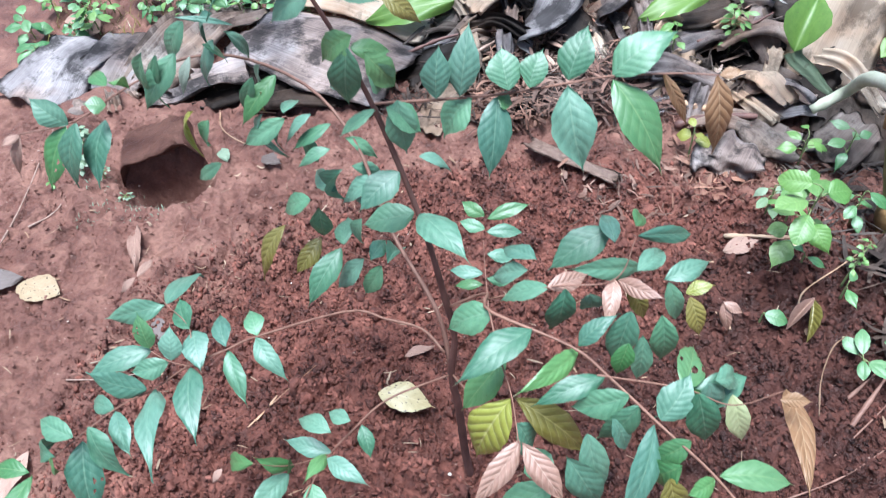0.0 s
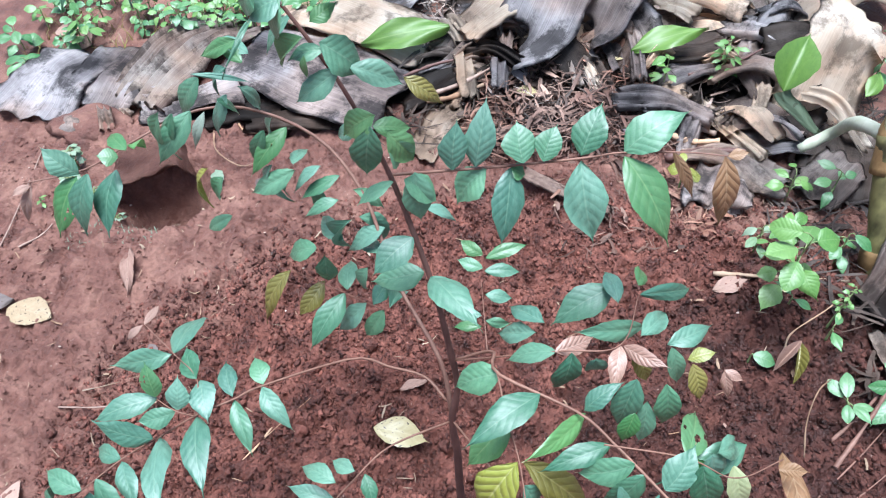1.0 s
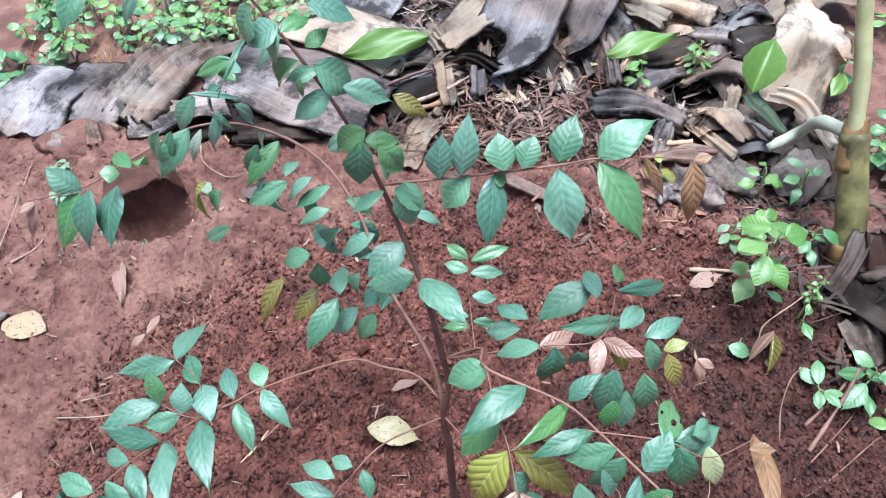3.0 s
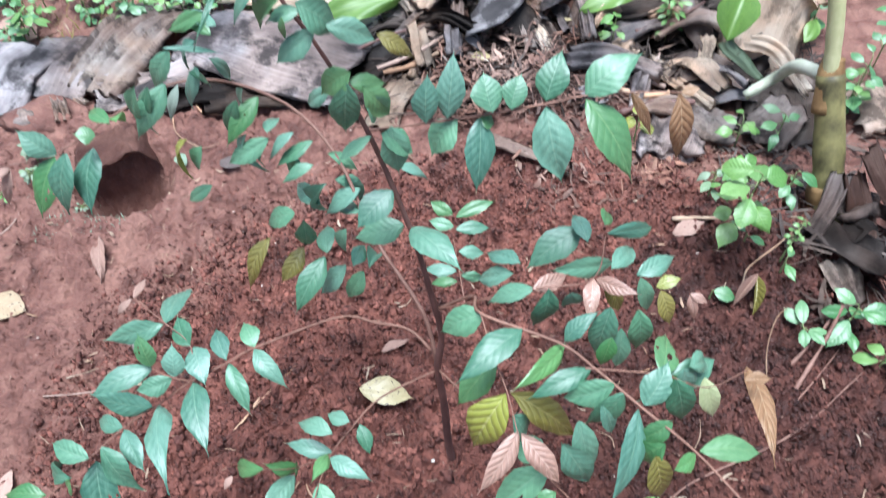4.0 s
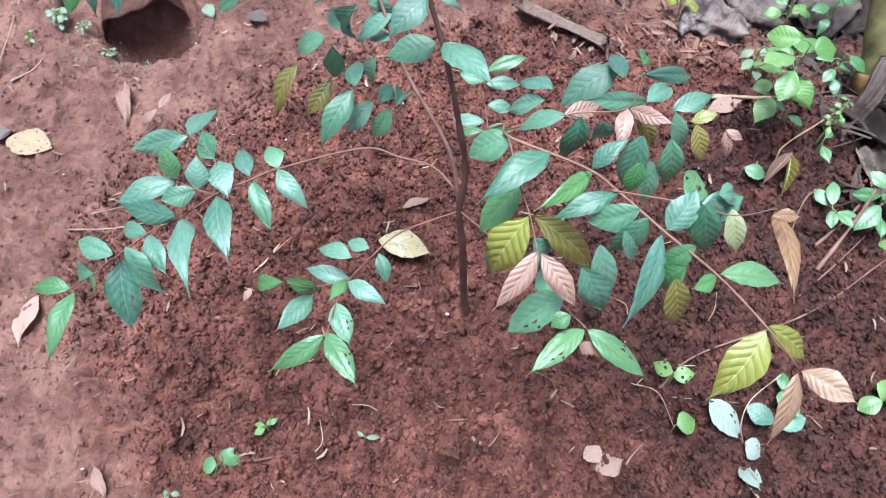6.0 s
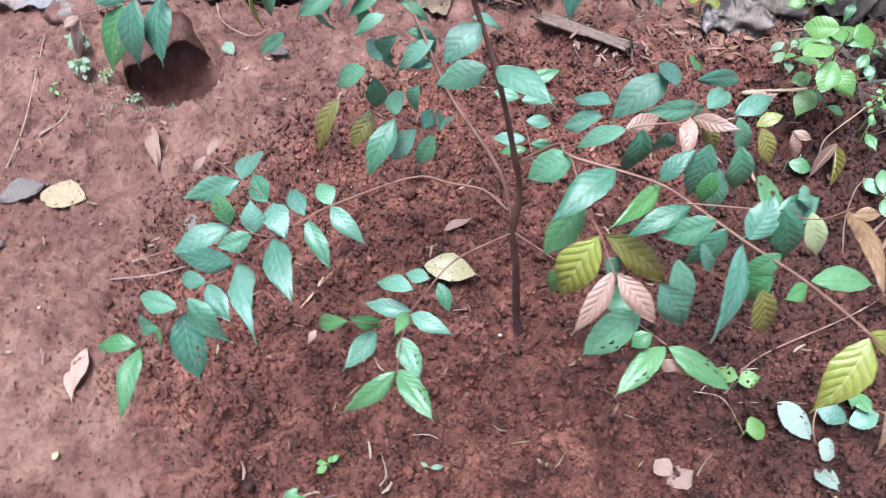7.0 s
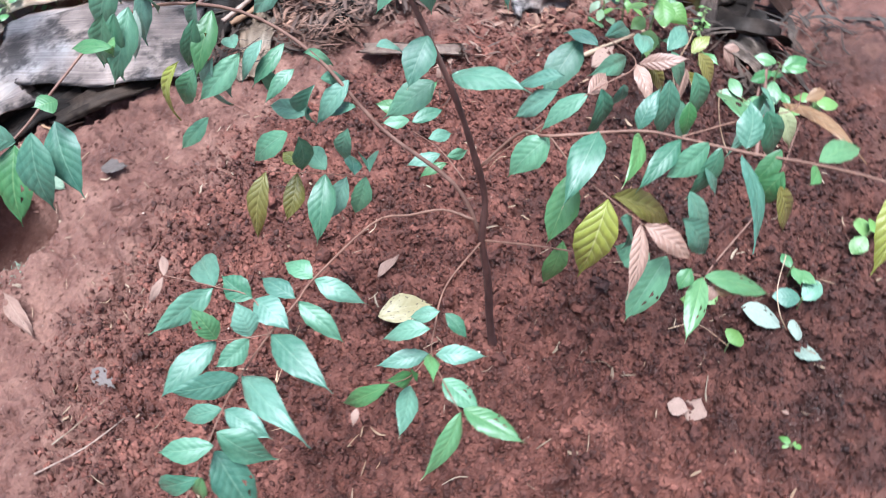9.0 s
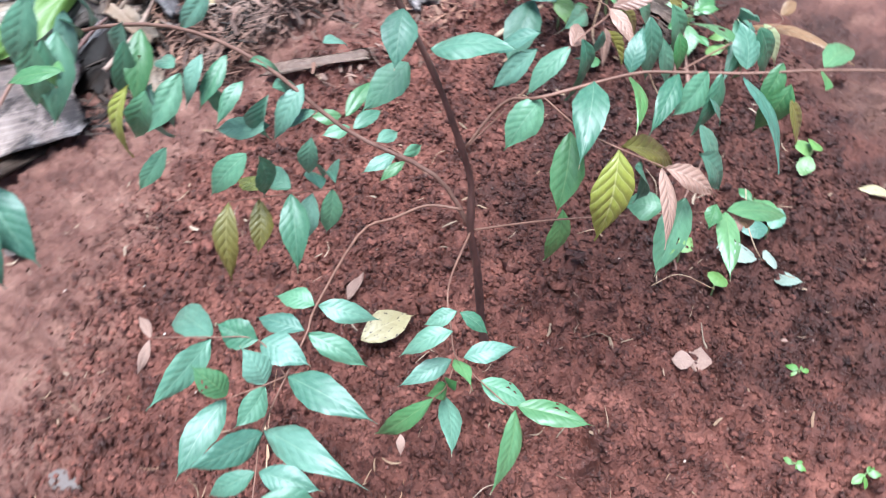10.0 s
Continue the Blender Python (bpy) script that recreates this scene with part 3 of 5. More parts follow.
leaflets(branch, [
    ((-0.231, 0.624, 0.610), (-0.314, 0.675, 0.531), 0.026, FRESH, "a"),
    ((-0.202, 0.641, 0.540), (-0.247, 0.581, 0.551), 0.034, GREEN, "a"),
    ((-0.194, 0.647, 0.549), (-0.229, 0.631, 0.606), 0.024, FRESH, "b"),
    ((-0.194, 0.644, 0.555), (-0.193, 0.627, 0.586), 0.021, FRESH, "b"),
    ((-0.279, 0.632, 0.583), (-0.294, 0.615, 0.574), 0.011, DRYLEAF, "a"),
])
Y = [(0.075, 0.726, 0.772), (0.085, 0.678, 0.743), (0.095, 0.632, 0.735), (0.098, 0.574, 0.742)]
branch = part("branch", tube(Y, 0.001178, 0.000682, 36, 8, 0.1, 1), RACHIS, sapling)
leaflets(branch, [
    ((0.122, 0.692, 0.781), (0.031, 0.636, 0.782), 0.043, GREEN, "a"),
    ((0.094, 0.699, 0.719), (0.029, 0.664, 0.647), 0.044, FRESH, "b"),
    ((0.085, 0.697, 0.577), (0.045, 0.678, 0.485), 0.038, FRESH, "a"),
    ((0.093, 0.630, 0.735), (0.033, 0.590, 0.633), 0.057, LIME, "a"),
    ((0.098, 0.631, 0.736), (0.193, 0.594, 0.656), 0.044, OLIVE, "b"),
    ((0.100, 0.578, 0.737), (0.046, 0.520, 0.696), 0.032, PINK, "a"),
    ((0.102, 0.577, 0.736), (0.146, 0.521, 0.692), 0.032, PINK, "b"),
    ((0.079, 0.732, 0.762), (0.015, 0.733, 0.727), 0.044, GREEN, "c"),
])
R = [(0.020, 0.813, 0.665), (0.073, 0.787, 0.726), (0.075, 0.726, 0.772), (0.163, 0.670, 0.775), (0.200, 0.627, 0.775), (0.240, 0.570, 0.777), (0.278, 0.508, 0.789), (0.307, 0.435, 0.805), (0.350, 0.409, 0.757)]
branch = part("branch", tube(R, 0.002232, 0.001116, 36, 8, 0.1, 1), RACHIS, sapling)
leaflets(branch, [
    ((0.173, 0.678, 0.763), (0.209, 0.690, 0.807), 0.026, GREEN, "a"),
    ((0.175, 0.678, 0.757), (0.107, 0.606, 0.784), 0.028, FRESH, "a"),
    ((0.194, 0.628, 0.777), (0.113, 0.602, 0.771), 0.028, GREEN, "a"),
    ((0.216, 0.605, 0.777), (0.153, 0.605, 0.755), 0.037, GREEN, "b"),
    ((0.236, 0.572, 0.773), (0.196, 0.474, 0.735), 0.036, GREEN, "a"),
    ((0.241, 0.574, 0.780), (0.274, 0.604, 0.817), 0.038, GREEN, "c"),
    ((0.223, 0.592, 0.776), (0.183, 0.582, 0.708), 0.033, GREEN, "c"),
    ((0.281, 0.508, 0.790), (0.360, 0.506, 0.774), 0.032, FRESH, "b"),
    ((0.277, 0.506, 0.788), (0.246, 0.488, 0.796), 0.021, FRESH, "b"),
    ((0.304, 0.432, 0.805), (0.251, 0.375, 0.756), 0.045, LIME, "a"),
    ((0.311, 0.438, 0.802), (0.389, 0.428, 0.722), 0.028, LIME, "c"),
    ((0.348, 0.407, 0.755), (0.326, 0.346, 0.699), 0.033, BRONZE, "a"),
])
leaflets(branch, [
    ((0.351, 0.408, 0.758), (0.393, 0.367, 0.766), 0.033, BRONZE, "b"),
    ((0.252, 0.525, 0.777), (0.217, 0.529, 0.709), 0.035, FRESH, "c"),
    ((0.264, 0.545, 0.789), (0.231, 0.545, 0.750), 0.026, FRESH, "b"),
    ((0.241, 0.517, 0.767), (0.257, 0.490, 0.694), 0.035, OLIVE, "a"),
    ((0.277, 0.586, 0.807), (0.297, 0.563, 0.725), 0.037, GREEN, "c"),
    ((0.171, 0.579, 0.745), (0.191, 0.541, 0.650), 0.037, GREEN, "a"),
    ((0.148, 0.562, 0.730), (0.190, 0.530, 0.649), 0.043, GREEN, "b"),
    ((0.197, 0.588, 0.760), (0.217, 0.570, 0.714), 0.027, GREEN, "b"),
    ((0.100, 0.610, 0.716), (0.134, 0.591, 0.654), 0.038, GREEN, "c"),
    ((0.219, 0.650, 0.806), (0.208, 0.634, 0.764), 0.026, FRESH, "a"),
])
G = [(0.182, 0.619, 0.797), (0.272, 0.610, 0.778), (0.311, 0.578, 0.797), (0.388, 0.619, 0.748)]
branch = part("branch", tube(G, 0.001054, 0.00062, 36, 8, 0.1, 1), RACHIS, sapling)
leaflets(branch, [
    ((0.351, 0.637, 0.751), (0.258, 0.583, 0.764), 0.039, GREEN, "a"),
    ((0.273, 0.609, 0.778), (0.309, 0.683, 0.756), 0.038, FRESH, "z"),
    ((0.298, 0.604, 0.800), (0.350, 0.642, 0.757), 0.029, GREEN, "b"),
    ((0.281, 0.606, 0.784), (0.307, 0.591, 0.705), 0.032, FRESH, "c"),
    ((0.320, 0.599, 0.779), (0.339, 0.567, 0.718), 0.027, YELLOWING, "a"),
    ((0.420, 0.658, 0.683), (0.388, 0.509, 0.742), 0.034, RUSTY, "a"),
    ((0.377, 0.605, 0.754), (0.408, 0.598, 0.758), 0.018, RUSTY, "b"),
    ((0.294, 0.605, 0.795), (0.310, 0.592, 0.713), 0.038, GREEN, "c"),
])
C = [(0.018, 0.810, 0.500), (0.073, 0.694, 0.570), (0.161, 0.521, 0.646)]
branch = part("branch", tube(C, 0.00186, 0.000868, 36, 8, 0.1, 1), RACHIS, sapling)
leaflets(branch, [
    ((0.136, 0.559, 0.665), (0.060, 0.535, 0.602), 0.047, GREEN, "x"),
    ((0.138, 0.522, 0.681), (0.112, 0.510, 0.671), 0.024, FRESH, "b"),
    ((0.157, 0.516, 0.652), (0.084, 0.460, 0.655), 0.031, FRESH, "x"),
    ((0.161, 0.516, 0.651), (0.238, 0.464, 0.615), 0.035, FRESH, "x"),
    ((0.136, 0.583, 0.625), (0.114, 0.630, 0.630), 0.042, GREEN, "c"),
    ((0.168, 0.505, 0.639), (0.155, 0.493, 0.624), 0.022, DRYLEAF, "b"),
    ((0.168, 0.502, 0.637), (0.196, 0.486, 0.622), 0.022, RUSTY, "b"),
])
T = [(-0.041, 0.848, 0.986), (0.091, 0.880, 0.964), (0.172, 0.866, 0.985), (0.217, 0.872, 0.986), (0.286, 0.863, 0.991), (0.325, 0.853, 0.993)]
branch = part("branch", tube(T, 0.001736, 0.000744, 36, 8, 0.1, 1), RACHIS, sapling)
leaflets(branch, [
    ((0.095, 0.879, 0.962), (0.085, 0.815, 0.897), 0.043, GREEN, "a"),
    ((0.107, 0.867, 0.979), (0.102, 0.902, 1.013), 0.042, GREEN, "b"),
    ((0.129, 0.867, 0.981), (0.146, 0.894, 1.011), 0.033, GREEN, "b"),
    ((0.170, 0.868, 0.987), (0.191, 0.901, 1.036), 0.042, GREEN, "a"),
    ((0.170, 0.864, 0.983), (0.186, 0.801, 0.910), 0.053, GREEN, "b"),
    ((0.218, 0.872, 0.986), (0.280, 0.885, 1.037), 0.049, GREEN, "a"),
    ((0.219, 0.869, 0.983), (0.280, 0.800, 0.910), 0.056, FRESH, "a"),
    ((0.323, 0.853, 0.993), (0.338, 0.812, 0.908), 0.034, RUSTY, "a"),
    ((0.271, 0.865, 0.990), (0.314, 0.861, 0.912), 0.015, RUSTY, "c"),
    ((0.054, 0.869, 0.974), (0.066, 0.894, 1.048), 0.037, GREEN, "a"),
    ((0.028, 0.861, 0.978), (0.036, 0.879, 1.033), 0.035, GREEN, "b"),
    ((0.067, 0.873, 0.967), (0.026, 0.861, 0.923), 0.045, GREEN, "b"),
])
leaflets(branch, [
    ((0.095, 0.879, 0.962), (0.114, 0.877, 0.954), 0.026, FRESH, "b"),
    ((0.325, 0.853, 0.993), (0.346, 0.850, 1.002), 0.014, RUSTY, "b"),
])
STEM = [(0.035, 0.826, 0.05), (0.027, 0.821, 0.2), (0.025, 0.816, 0.3), (0.023, 0.812, 0.4), (0.017, 0.81, 0.5), (0.027, 0.81, 0.6), (0.017, 0.815, 0.7), (0.003, 0.825, 0.8), (-0.018, 0.837, 0.9), (-0.044, 0.85, 1.0), (-0.081, 0.862, 1.1), (-0.135, 0.874, 1.2), (-0.165, 0.88, 1.24)]
stem = part("stem", tube(STEM, 0.0080, 0.0011, 90, 10, 0.12, 4, swell=0.25), BARK, sapling, "thin dark brown stem")
leaflets(stem, [
    ((-0.019, 0.832, 0.901), (-0.069, 0.797, 0.877), 0.040, GREEN, "a"),
    ((-0.011, 0.850, 0.815), (-0.085, 0.854, 0.794), 0.040, GREEN, "c"),
    ((-0.000, 0.821, 0.841), (0.053, 0.742, 0.868), 0.047, GREEN, "c"),
    ((-0.052, 0.831, 1.068), (-0.064, 0.820, 0.991), 0.037, GREEN, "a"),
    ((-0.036, 0.833, 1.047), (-0.021, 0.846, 1.003), 0.033, GREEN, "d"),
    ((-0.037, 0.834, 1.060), (-0.004, 0.839, 1.009), 0.034, FRESH, "b"),
    ((-0.088, 0.836, 1.162), (-0.042, 0.841, 1.126), 0.041, GREEN, "a"),
    ((-0.084, 0.834, 1.154), (-0.123, 0.837, 1.147), 0.022, GREEN, "b"),
    ((-0.102, 0.834, 1.169), (-0.132, 0.837, 1.137), 0.027, FRESH, "d"),
    ((-0.065, 0.837, 1.135), (-0.013, 0.841, 1.108), 0.027, GREEN, "b"),
    ((-0.016, 0.850, 1.111), (0.028, 0.846, 1.082), 0.022, OLIVE, "a"),
    ((-0.094, 0.840, 1.180), (-0.069, 0.853, 1.193), 0.018, FRESH, "a"),
])
leaflets(stem, [
    ((-0.012, 0.844, 0.992), (-0.007, 0.826, 0.924), 0.037, GREEN, "a"),
    ((-0.024, 0.838, 0.988), (0.013, 0.840, 0.949), 0.034, GREEN, "b"),
    ((-0.035, 0.834, 0.989), (-0.079, 0.829, 0.962), 0.022, GREEN, "b"),
    ((-0.114, 0.837, 1.205), (-0.150, 0.834, 1.190), 0.037, GREEN, "a"),
    ((-0.116, 0.837, 1.207), (-0.138, 0.838, 1.162), 0.038, GREEN, "a"),
    ((-0.050, 0.835, 1.065), (-0.007, 0.849, 1.052), 0.023, FRESH, "c"),
    ((-0.046, 0.836, 1.078), (-0.087, 0.839, 1.048), 0.034, FRESH, "b"),
    ((-0.074, 0.833, 1.134), (-0.121, 0.829, 1.101), 0.027, GREEN, "b"),
    ((-0.102, 0.828, 1.154), (-0.106, 0.824, 1.126), 0.008, FRESH, "a"),
    ((-0.087, 0.848, 1.219), (-0.041, 0.857, 1.195), 0.033, GREEN, "b"),
    ((-0.138, 0.842, 1.227), (-0.154, 0.843, 1.183), 0.038, GREEN, "b"),
    ((-0.114, 0.835, 1.199), (-0.085, 0.860, 1.203), 0.021, FRESH, "b"),
])
B = [(0.018, 0.810, 0.500), (0.003, 0.853, 0.603), (-0.058, 0.943, 0.682), (-0.099, 1.025, 0.777), (-0.158, 1.074, 0.846), (-0.245, 1.084, 0.897), (-0.318, 1.062, 0.915), (-0.395, 1.025, 0.898), (-0.475, 1.012, 0.860), (-0.545, 0.982, 0.866)]
branch = part("branch", tube(B, 0.00352, 0.00096, 36, 8, 0.1, 1), TWIG, sapling, "arching brown side branch")
leaflets(branch, [
    ((-0.194, 1.034, 0.827), (-0.271, 1.033, 0.784), 0.035, GREEN, "b"),
    ((-0.201, 1.069, 0.876), (-0.259, 1.026, 0.824), 0.032, FRESH, "a"),
    ((-0.196, 1.040, 0.832), (-0.187, 1.107, 0.811), 0.025, GREEN, "b"),
    ((-0.159, 1.043, 0.826), (-0.215, 1.036, 0.788), 0.024, GREEN, "a"),
    ((-0.133, 1.039, 0.809), (-0.197, 1.030, 0.775), 0.026, GREEN, "b"),
    ((-0.136, 1.015, 0.784), (-0.196, 1.004, 0.767), 0.022, GREEN, "a"),
    ((-0.120, 0.996, 0.761), (-0.164, 1.004, 0.689), 0.030, GREEN, "d"),
    ((-0.072, 0.994, 0.745), (-0.147, 0.994, 0.700), 0.034, GREEN, "a"),
    ((-0.094, 1.007, 0.758), (-0.073, 1.025, 0.676), 0.030, GREEN, "b"),
    ((-0.012, 1.021, 0.756), (0.043, 1.032, 0.722), 0.023, GREEN, "a"),
    ((-0.098, 1.090, 0.862), (-0.150, 1.124, 0.809), 0.029, GREEN, "b"),
    ((-0.214, 1.105, 1.031), (-0.257, 1.026, 1.001), 0.011, GREEN, "b"),
])
leaflets(branch, [
    ((-0.298, 1.041, 0.989), (-0.225, 1.055, 0.964), 0.010, GREEN, "b"),
    ((-0.289, 1.039, 0.984), (-0.339, 1.052, 0.913), 0.034, GREEN, "a"),
    ((-0.292, 0.990, 0.971), (-0.346, 0.952, 0.913), 0.034, GREEN, "a"),
    ((-0.286, 1.016, 0.949), (-0.318, 0.999, 0.895), 0.016, PALE, "a"),
    ((-0.264, 1.053, 0.947), (-0.302, 1.041, 0.884), 0.025, GREEN, "c"),
    ((-0.250, 1.061, 0.953), (-0.226, 1.101, 0.888), 0.028, GREEN, "b"),
    ((-0.172, 1.103, 1.029), (-0.222, 1.108, 0.971), 0.027, GREEN, "a"),
    ((-0.234, 1.092, 0.982), (-0.295, 1.149, 0.972), 0.030, GREEN, "b"),
    ((-0.246, 1.099, 0.999), (-0.312, 1.107, 0.970), 0.026, FRESH, "b"),
    ((-0.243, 1.084, 0.974), (-0.285, 1.134, 0.985), 0.023, FRESH, "a"),
    ((-0.263, 1.075, 0.972), (-0.318, 1.096, 0.929), 0.026, GREEN, "c"),
    ((-0.216, 1.062, 0.899), (-0.242, 1.098, 0.830), 0.029, GREEN, "b"),
])
leaflets(branch, [
    ((-0.228, 1.051, 0.886), (-0.263, 1.063, 0.809), 0.025, GREEN, "a"),
    ((-0.273, 0.937, 0.923), (-0.330, 0.966, 0.839), 0.024, LIME, "a"),
    ((-0.261, 0.942, 0.903), (-0.302, 0.965, 0.836), 0.029, GREEN, "a"),
    ((-0.206, 1.044, 0.821), (-0.236, 1.062, 0.741), 0.026, GREEN, "a"),
    ((-0.228, 1.041, 0.832), (-0.273, 1.066, 0.724), 0.029, GREEN, "c"),
    ((-0.269, 0.951, 0.824), (-0.318, 0.964, 0.785), 0.022, GREEN, "b"),
    ((-0.136, 0.991, 0.723), (-0.181, 1.065, 0.705), 0.031, GREEN, "b"),
    ((-0.079, 0.971, 0.715), (-0.114, 1.035, 0.678), 0.029, GREEN, "b"),
    ((-0.179, 0.993, 0.706), (-0.242, 1.025, 0.653), 0.038, GREEN, "a"),
    ((-0.167, 0.986, 0.697), (-0.176, 0.992, 0.610), 0.038, GREEN, "b"),
    ((-0.101, 0.962, 0.693), (-0.132, 0.968, 0.615), 0.030, GREEN, "a"),
    ((-0.109, 1.004, 0.759), (-0.063, 1.027, 0.714), 0.024, GREEN, "b"),
])
leaflets(branch, [
    ((-0.115, 1.026, 0.793), (-0.068, 1.036, 0.745), 0.024, GREEN, "b"),
    ((-0.174, 1.036, 0.791), (-0.163, 1.031, 0.726), 0.023, GREEN, "c"),
    ((-0.309, 0.974, 0.980), (-0.349, 0.992, 0.880), 0.030, GREEN, "a"),
    ((-0.318, 0.963, 0.992), (-0.353, 0.980, 0.916), 0.030, GREEN, "b"),
    ((-0.275, 1.039, 0.949), (-0.258, 1.072, 0.900), 0.022, GREEN, "b"),
    ((-0.221, 1.049, 0.863), (-0.244, 1.078, 0.811), 0.022, OLIVE, "b"),
    ((-0.470, 0.990, 0.872), (-0.507, 0.996, 0.916), 0.037, GREEN, "b"),
    ((-0.472, 0.988, 0.871), (-0.518, 0.943, 0.798), 0.045, FRESH, "x"),
    ((-0.448, 0.974, 0.887), (-0.483, 0.934, 0.806), 0.046, GREEN, "a"),
    ((-0.424, 1.000, 0.869), (-0.443, 0.926, 0.820), 0.048, GREEN, "a"),
    ((-0.325, 0.872, 1.012), (-0.360, 0.915, 1.003), 0.020, FRESH, "b"),
    ((-0.323, 0.883, 1.005), (-0.335, 0.929, 0.990), 0.018, FRESH, "c"),
])
leaflets(branch, [
    ((-0.407, 0.990, 0.900), (-0.431, 0.984, 0.911), 0.029, FRESH, "b"),
    ((-0.519, 0.961, 0.884), (-0.551, 0.935, 0.820), 0.016, DRYLEAF, "a"),
    ((-0.519, 0.960, 0.883), (-0.542, 0.943, 0.880), 0.012, DRYLEAF, "b"),
    ((-0.409, 1.124, 1.109), (-0.451, 1.081, 1.063), 0.040, GREEN, "b"),
    ((-0.341, 1.130, 1.101), (-0.396, 1.129, 1.032), 0.031, GREEN, "b"),
    ((-0.305, 1.130, 1.094), (-0.340, 1.161, 1.032), 0.027, GREEN, "b"),
])
N = [(-0.089, 0.978, 0.564), (-0.148, 0.984, 0.605), (-0.227, 0.994, 0.655)]
branch = part("branch", tube(N, 0.000992, 0.00062, 36, 8, 0.1, 1), RACHIS, sapling)
leaflets(branch, [
    ((-0.227, 0.994, 0.655), (-0.299, 0.947, 0.578), 0.036, OLIVE, "a"),
    ((-0.183, 1.011, 0.605), (-0.232, 0.971, 0.559), 0.035, OLIVE, "b"),
    ((-0.148, 0.984, 0.605), (-0.209, 0.910, 0.552), 0.044, GREEN, "a"),
    ((-0.116, 0.988, 0.573), (-0.176, 0.969, 0.517), 0.038, GREEN, "b"),
    ((-0.089, 0.978, 0.564), (-0.128, 0.971, 0.497), 0.035, GREEN, "b"),
    ((-0.173, 0.996, 0.629), (-0.188, 1.056, 0.623), 0.028, LIME, "b"),
    ((-0.144, 0.989, 0.608), (-0.149, 1.069, 0.603), 0.036, GREEN, "a"),
    ((-0.106, 0.979, 0.577), (-0.081, 1.044, 0.563), 0.032, GREEN, "b"),
    ((-0.080, 0.982, 0.565), (-0.054, 1.053, 0.548), 0.035, GREEN, "d"),
])
V = [(0.081, 0.972, 0.445), (0.079, 1.050, 0.454), (0.080, 1.165, 0.405)]
branch = part("branch", tube(V, 0.00124, 0.00062, 36, 8, 0.1, 1), RACHIS, sapling)
leaflets(branch, [
    ((0.087, 1.177, 0.414), (0.161, 1.177, 0.407), 0.031, GREEN, "b"),
    ((0.090, 1.196, 0.430), (0.176, 1.214, 0.448), 0.031, FRESH, "b"),
    ((0.085, 1.201, 0.434), (0.039, 1.229, 0.451), 0.031, FRESH, "b"),
    ((0.084, 1.181, 0.418), (0.033, 1.199, 0.427), 0.029, GREEN, "b"),
    ((0.084, 1.107, 0.429), (0.142, 1.109, 0.417), 0.030, GREEN, "b"),
    ((0.075, 1.042, 0.452), (0.011, 1.060, 0.450), 0.029, GREEN, "b"),
    ((0.074, 1.018, 0.451), (0.018, 1.027, 0.443), 0.022, FRESH, "b"),
    ((0.081, 1.032, 0.452), (0.130, 1.029, 0.439), 0.023, GREEN, "b"),
])
F = [(0.020, 0.813, 0.665), (0.145, 0.744, 0.788), (0.222, 0.748, 0.792), (0.277, 0.868, 0.729)]
branch = part("branch", tube(F, 0.00124, 0.000744, 36, 8, 0.1, 1), RACHIS, sapling)
leaflets(branch, [
    ((0.246, 0.886, 0.727), (0.157, 0.854, 0.687), 0.051, GREEN, "a"),
    ((0.275, 0.821, 0.724), (0.174, 0.774, 0.783), 0.031, GREEN, "b"),
    ((0.282, 0.874, 0.723), (0.405, 0.938, 0.652), 0.027, GREEN, "a"),
    ((0.253, 0.770, 0.776), (0.306, 0.828, 0.761), 0.030, GREEN, "b"),
    ((0.283, 0.757, 0.776), (0.353, 0.785, 0.783), 0.029, GREEN, "a"),
    ((0.243, 0.844, 0.745), (0.238, 0.921, 0.736), 0.029, GREEN, "b"),
    ((0.277, 0.879, 0.737), (0.302, 0.938, 0.706), 0.027, FRESH, "b"),
    ((0.145, 0.744, 0.788), (0.084, 0.765, 0.744), 0.029, GREEN, "a"),
    ((0.144, 0.742, 0.791), (0.200, 0.770, 0.779), 0.025, PINK, "a"),
    ((0.126, 0.777, 0.781), (0.073, 0.814, 0.731), 0.031, GREEN, "b"),
    ((0.135, 0.779, 0.797), (0.092, 0.835, 0.770), 0.029, GREEN, "b"),
    ((0.165, 0.741, 0.787), (0.156, 0.713, 0.707), 0.039, GREEN, "c"),
])
leaflets(branch, [
    ((0.192, 0.734, 0.784), (0.202, 0.750, 0.706), 0.030, GREEN, "c"),
    ((0.222, 0.748, 0.792), (0.208, 0.691, 0.784), 0.024, PINK, "a"),
    ((0.225, 0.745, 0.794), (0.265, 0.702, 0.812), 0.022, PINK, "a"),
    ((0.235, 0.742, 0.792), (0.263, 0.726, 0.734), 0.025, OLIVE, "b"),
    ((0.263, 0.688, 0.800), (0.272, 0.664, 0.719), 0.034, GREEN, "a"),
    ((0.231, 0.696, 0.799), (0.215, 0.674, 0.719), 0.037, GREEN, "a"),
    ((0.247, 0.688, 0.764), (0.243, 0.663, 0.699), 0.027, GREEN, "b"),
    ((0.302, 0.733, 0.779), (0.334, 0.735, 0.791), 0.020, LIME, "b"),
    ((0.304, 0.723, 0.785), (0.321, 0.694, 0.738), 0.026, OLIVE, "a"),
    ((0.340, 0.717, 0.781), (0.347, 0.694, 0.748), 0.015, PINK, "b"),
    ((0.340, 0.717, 0.781), (0.363, 0.704, 0.775), 0.013, PINK, "b"),
    ((0.288, 0.754, 0.775), (0.304, 0.737, 0.713), 0.025, GREEN, "b"),
])


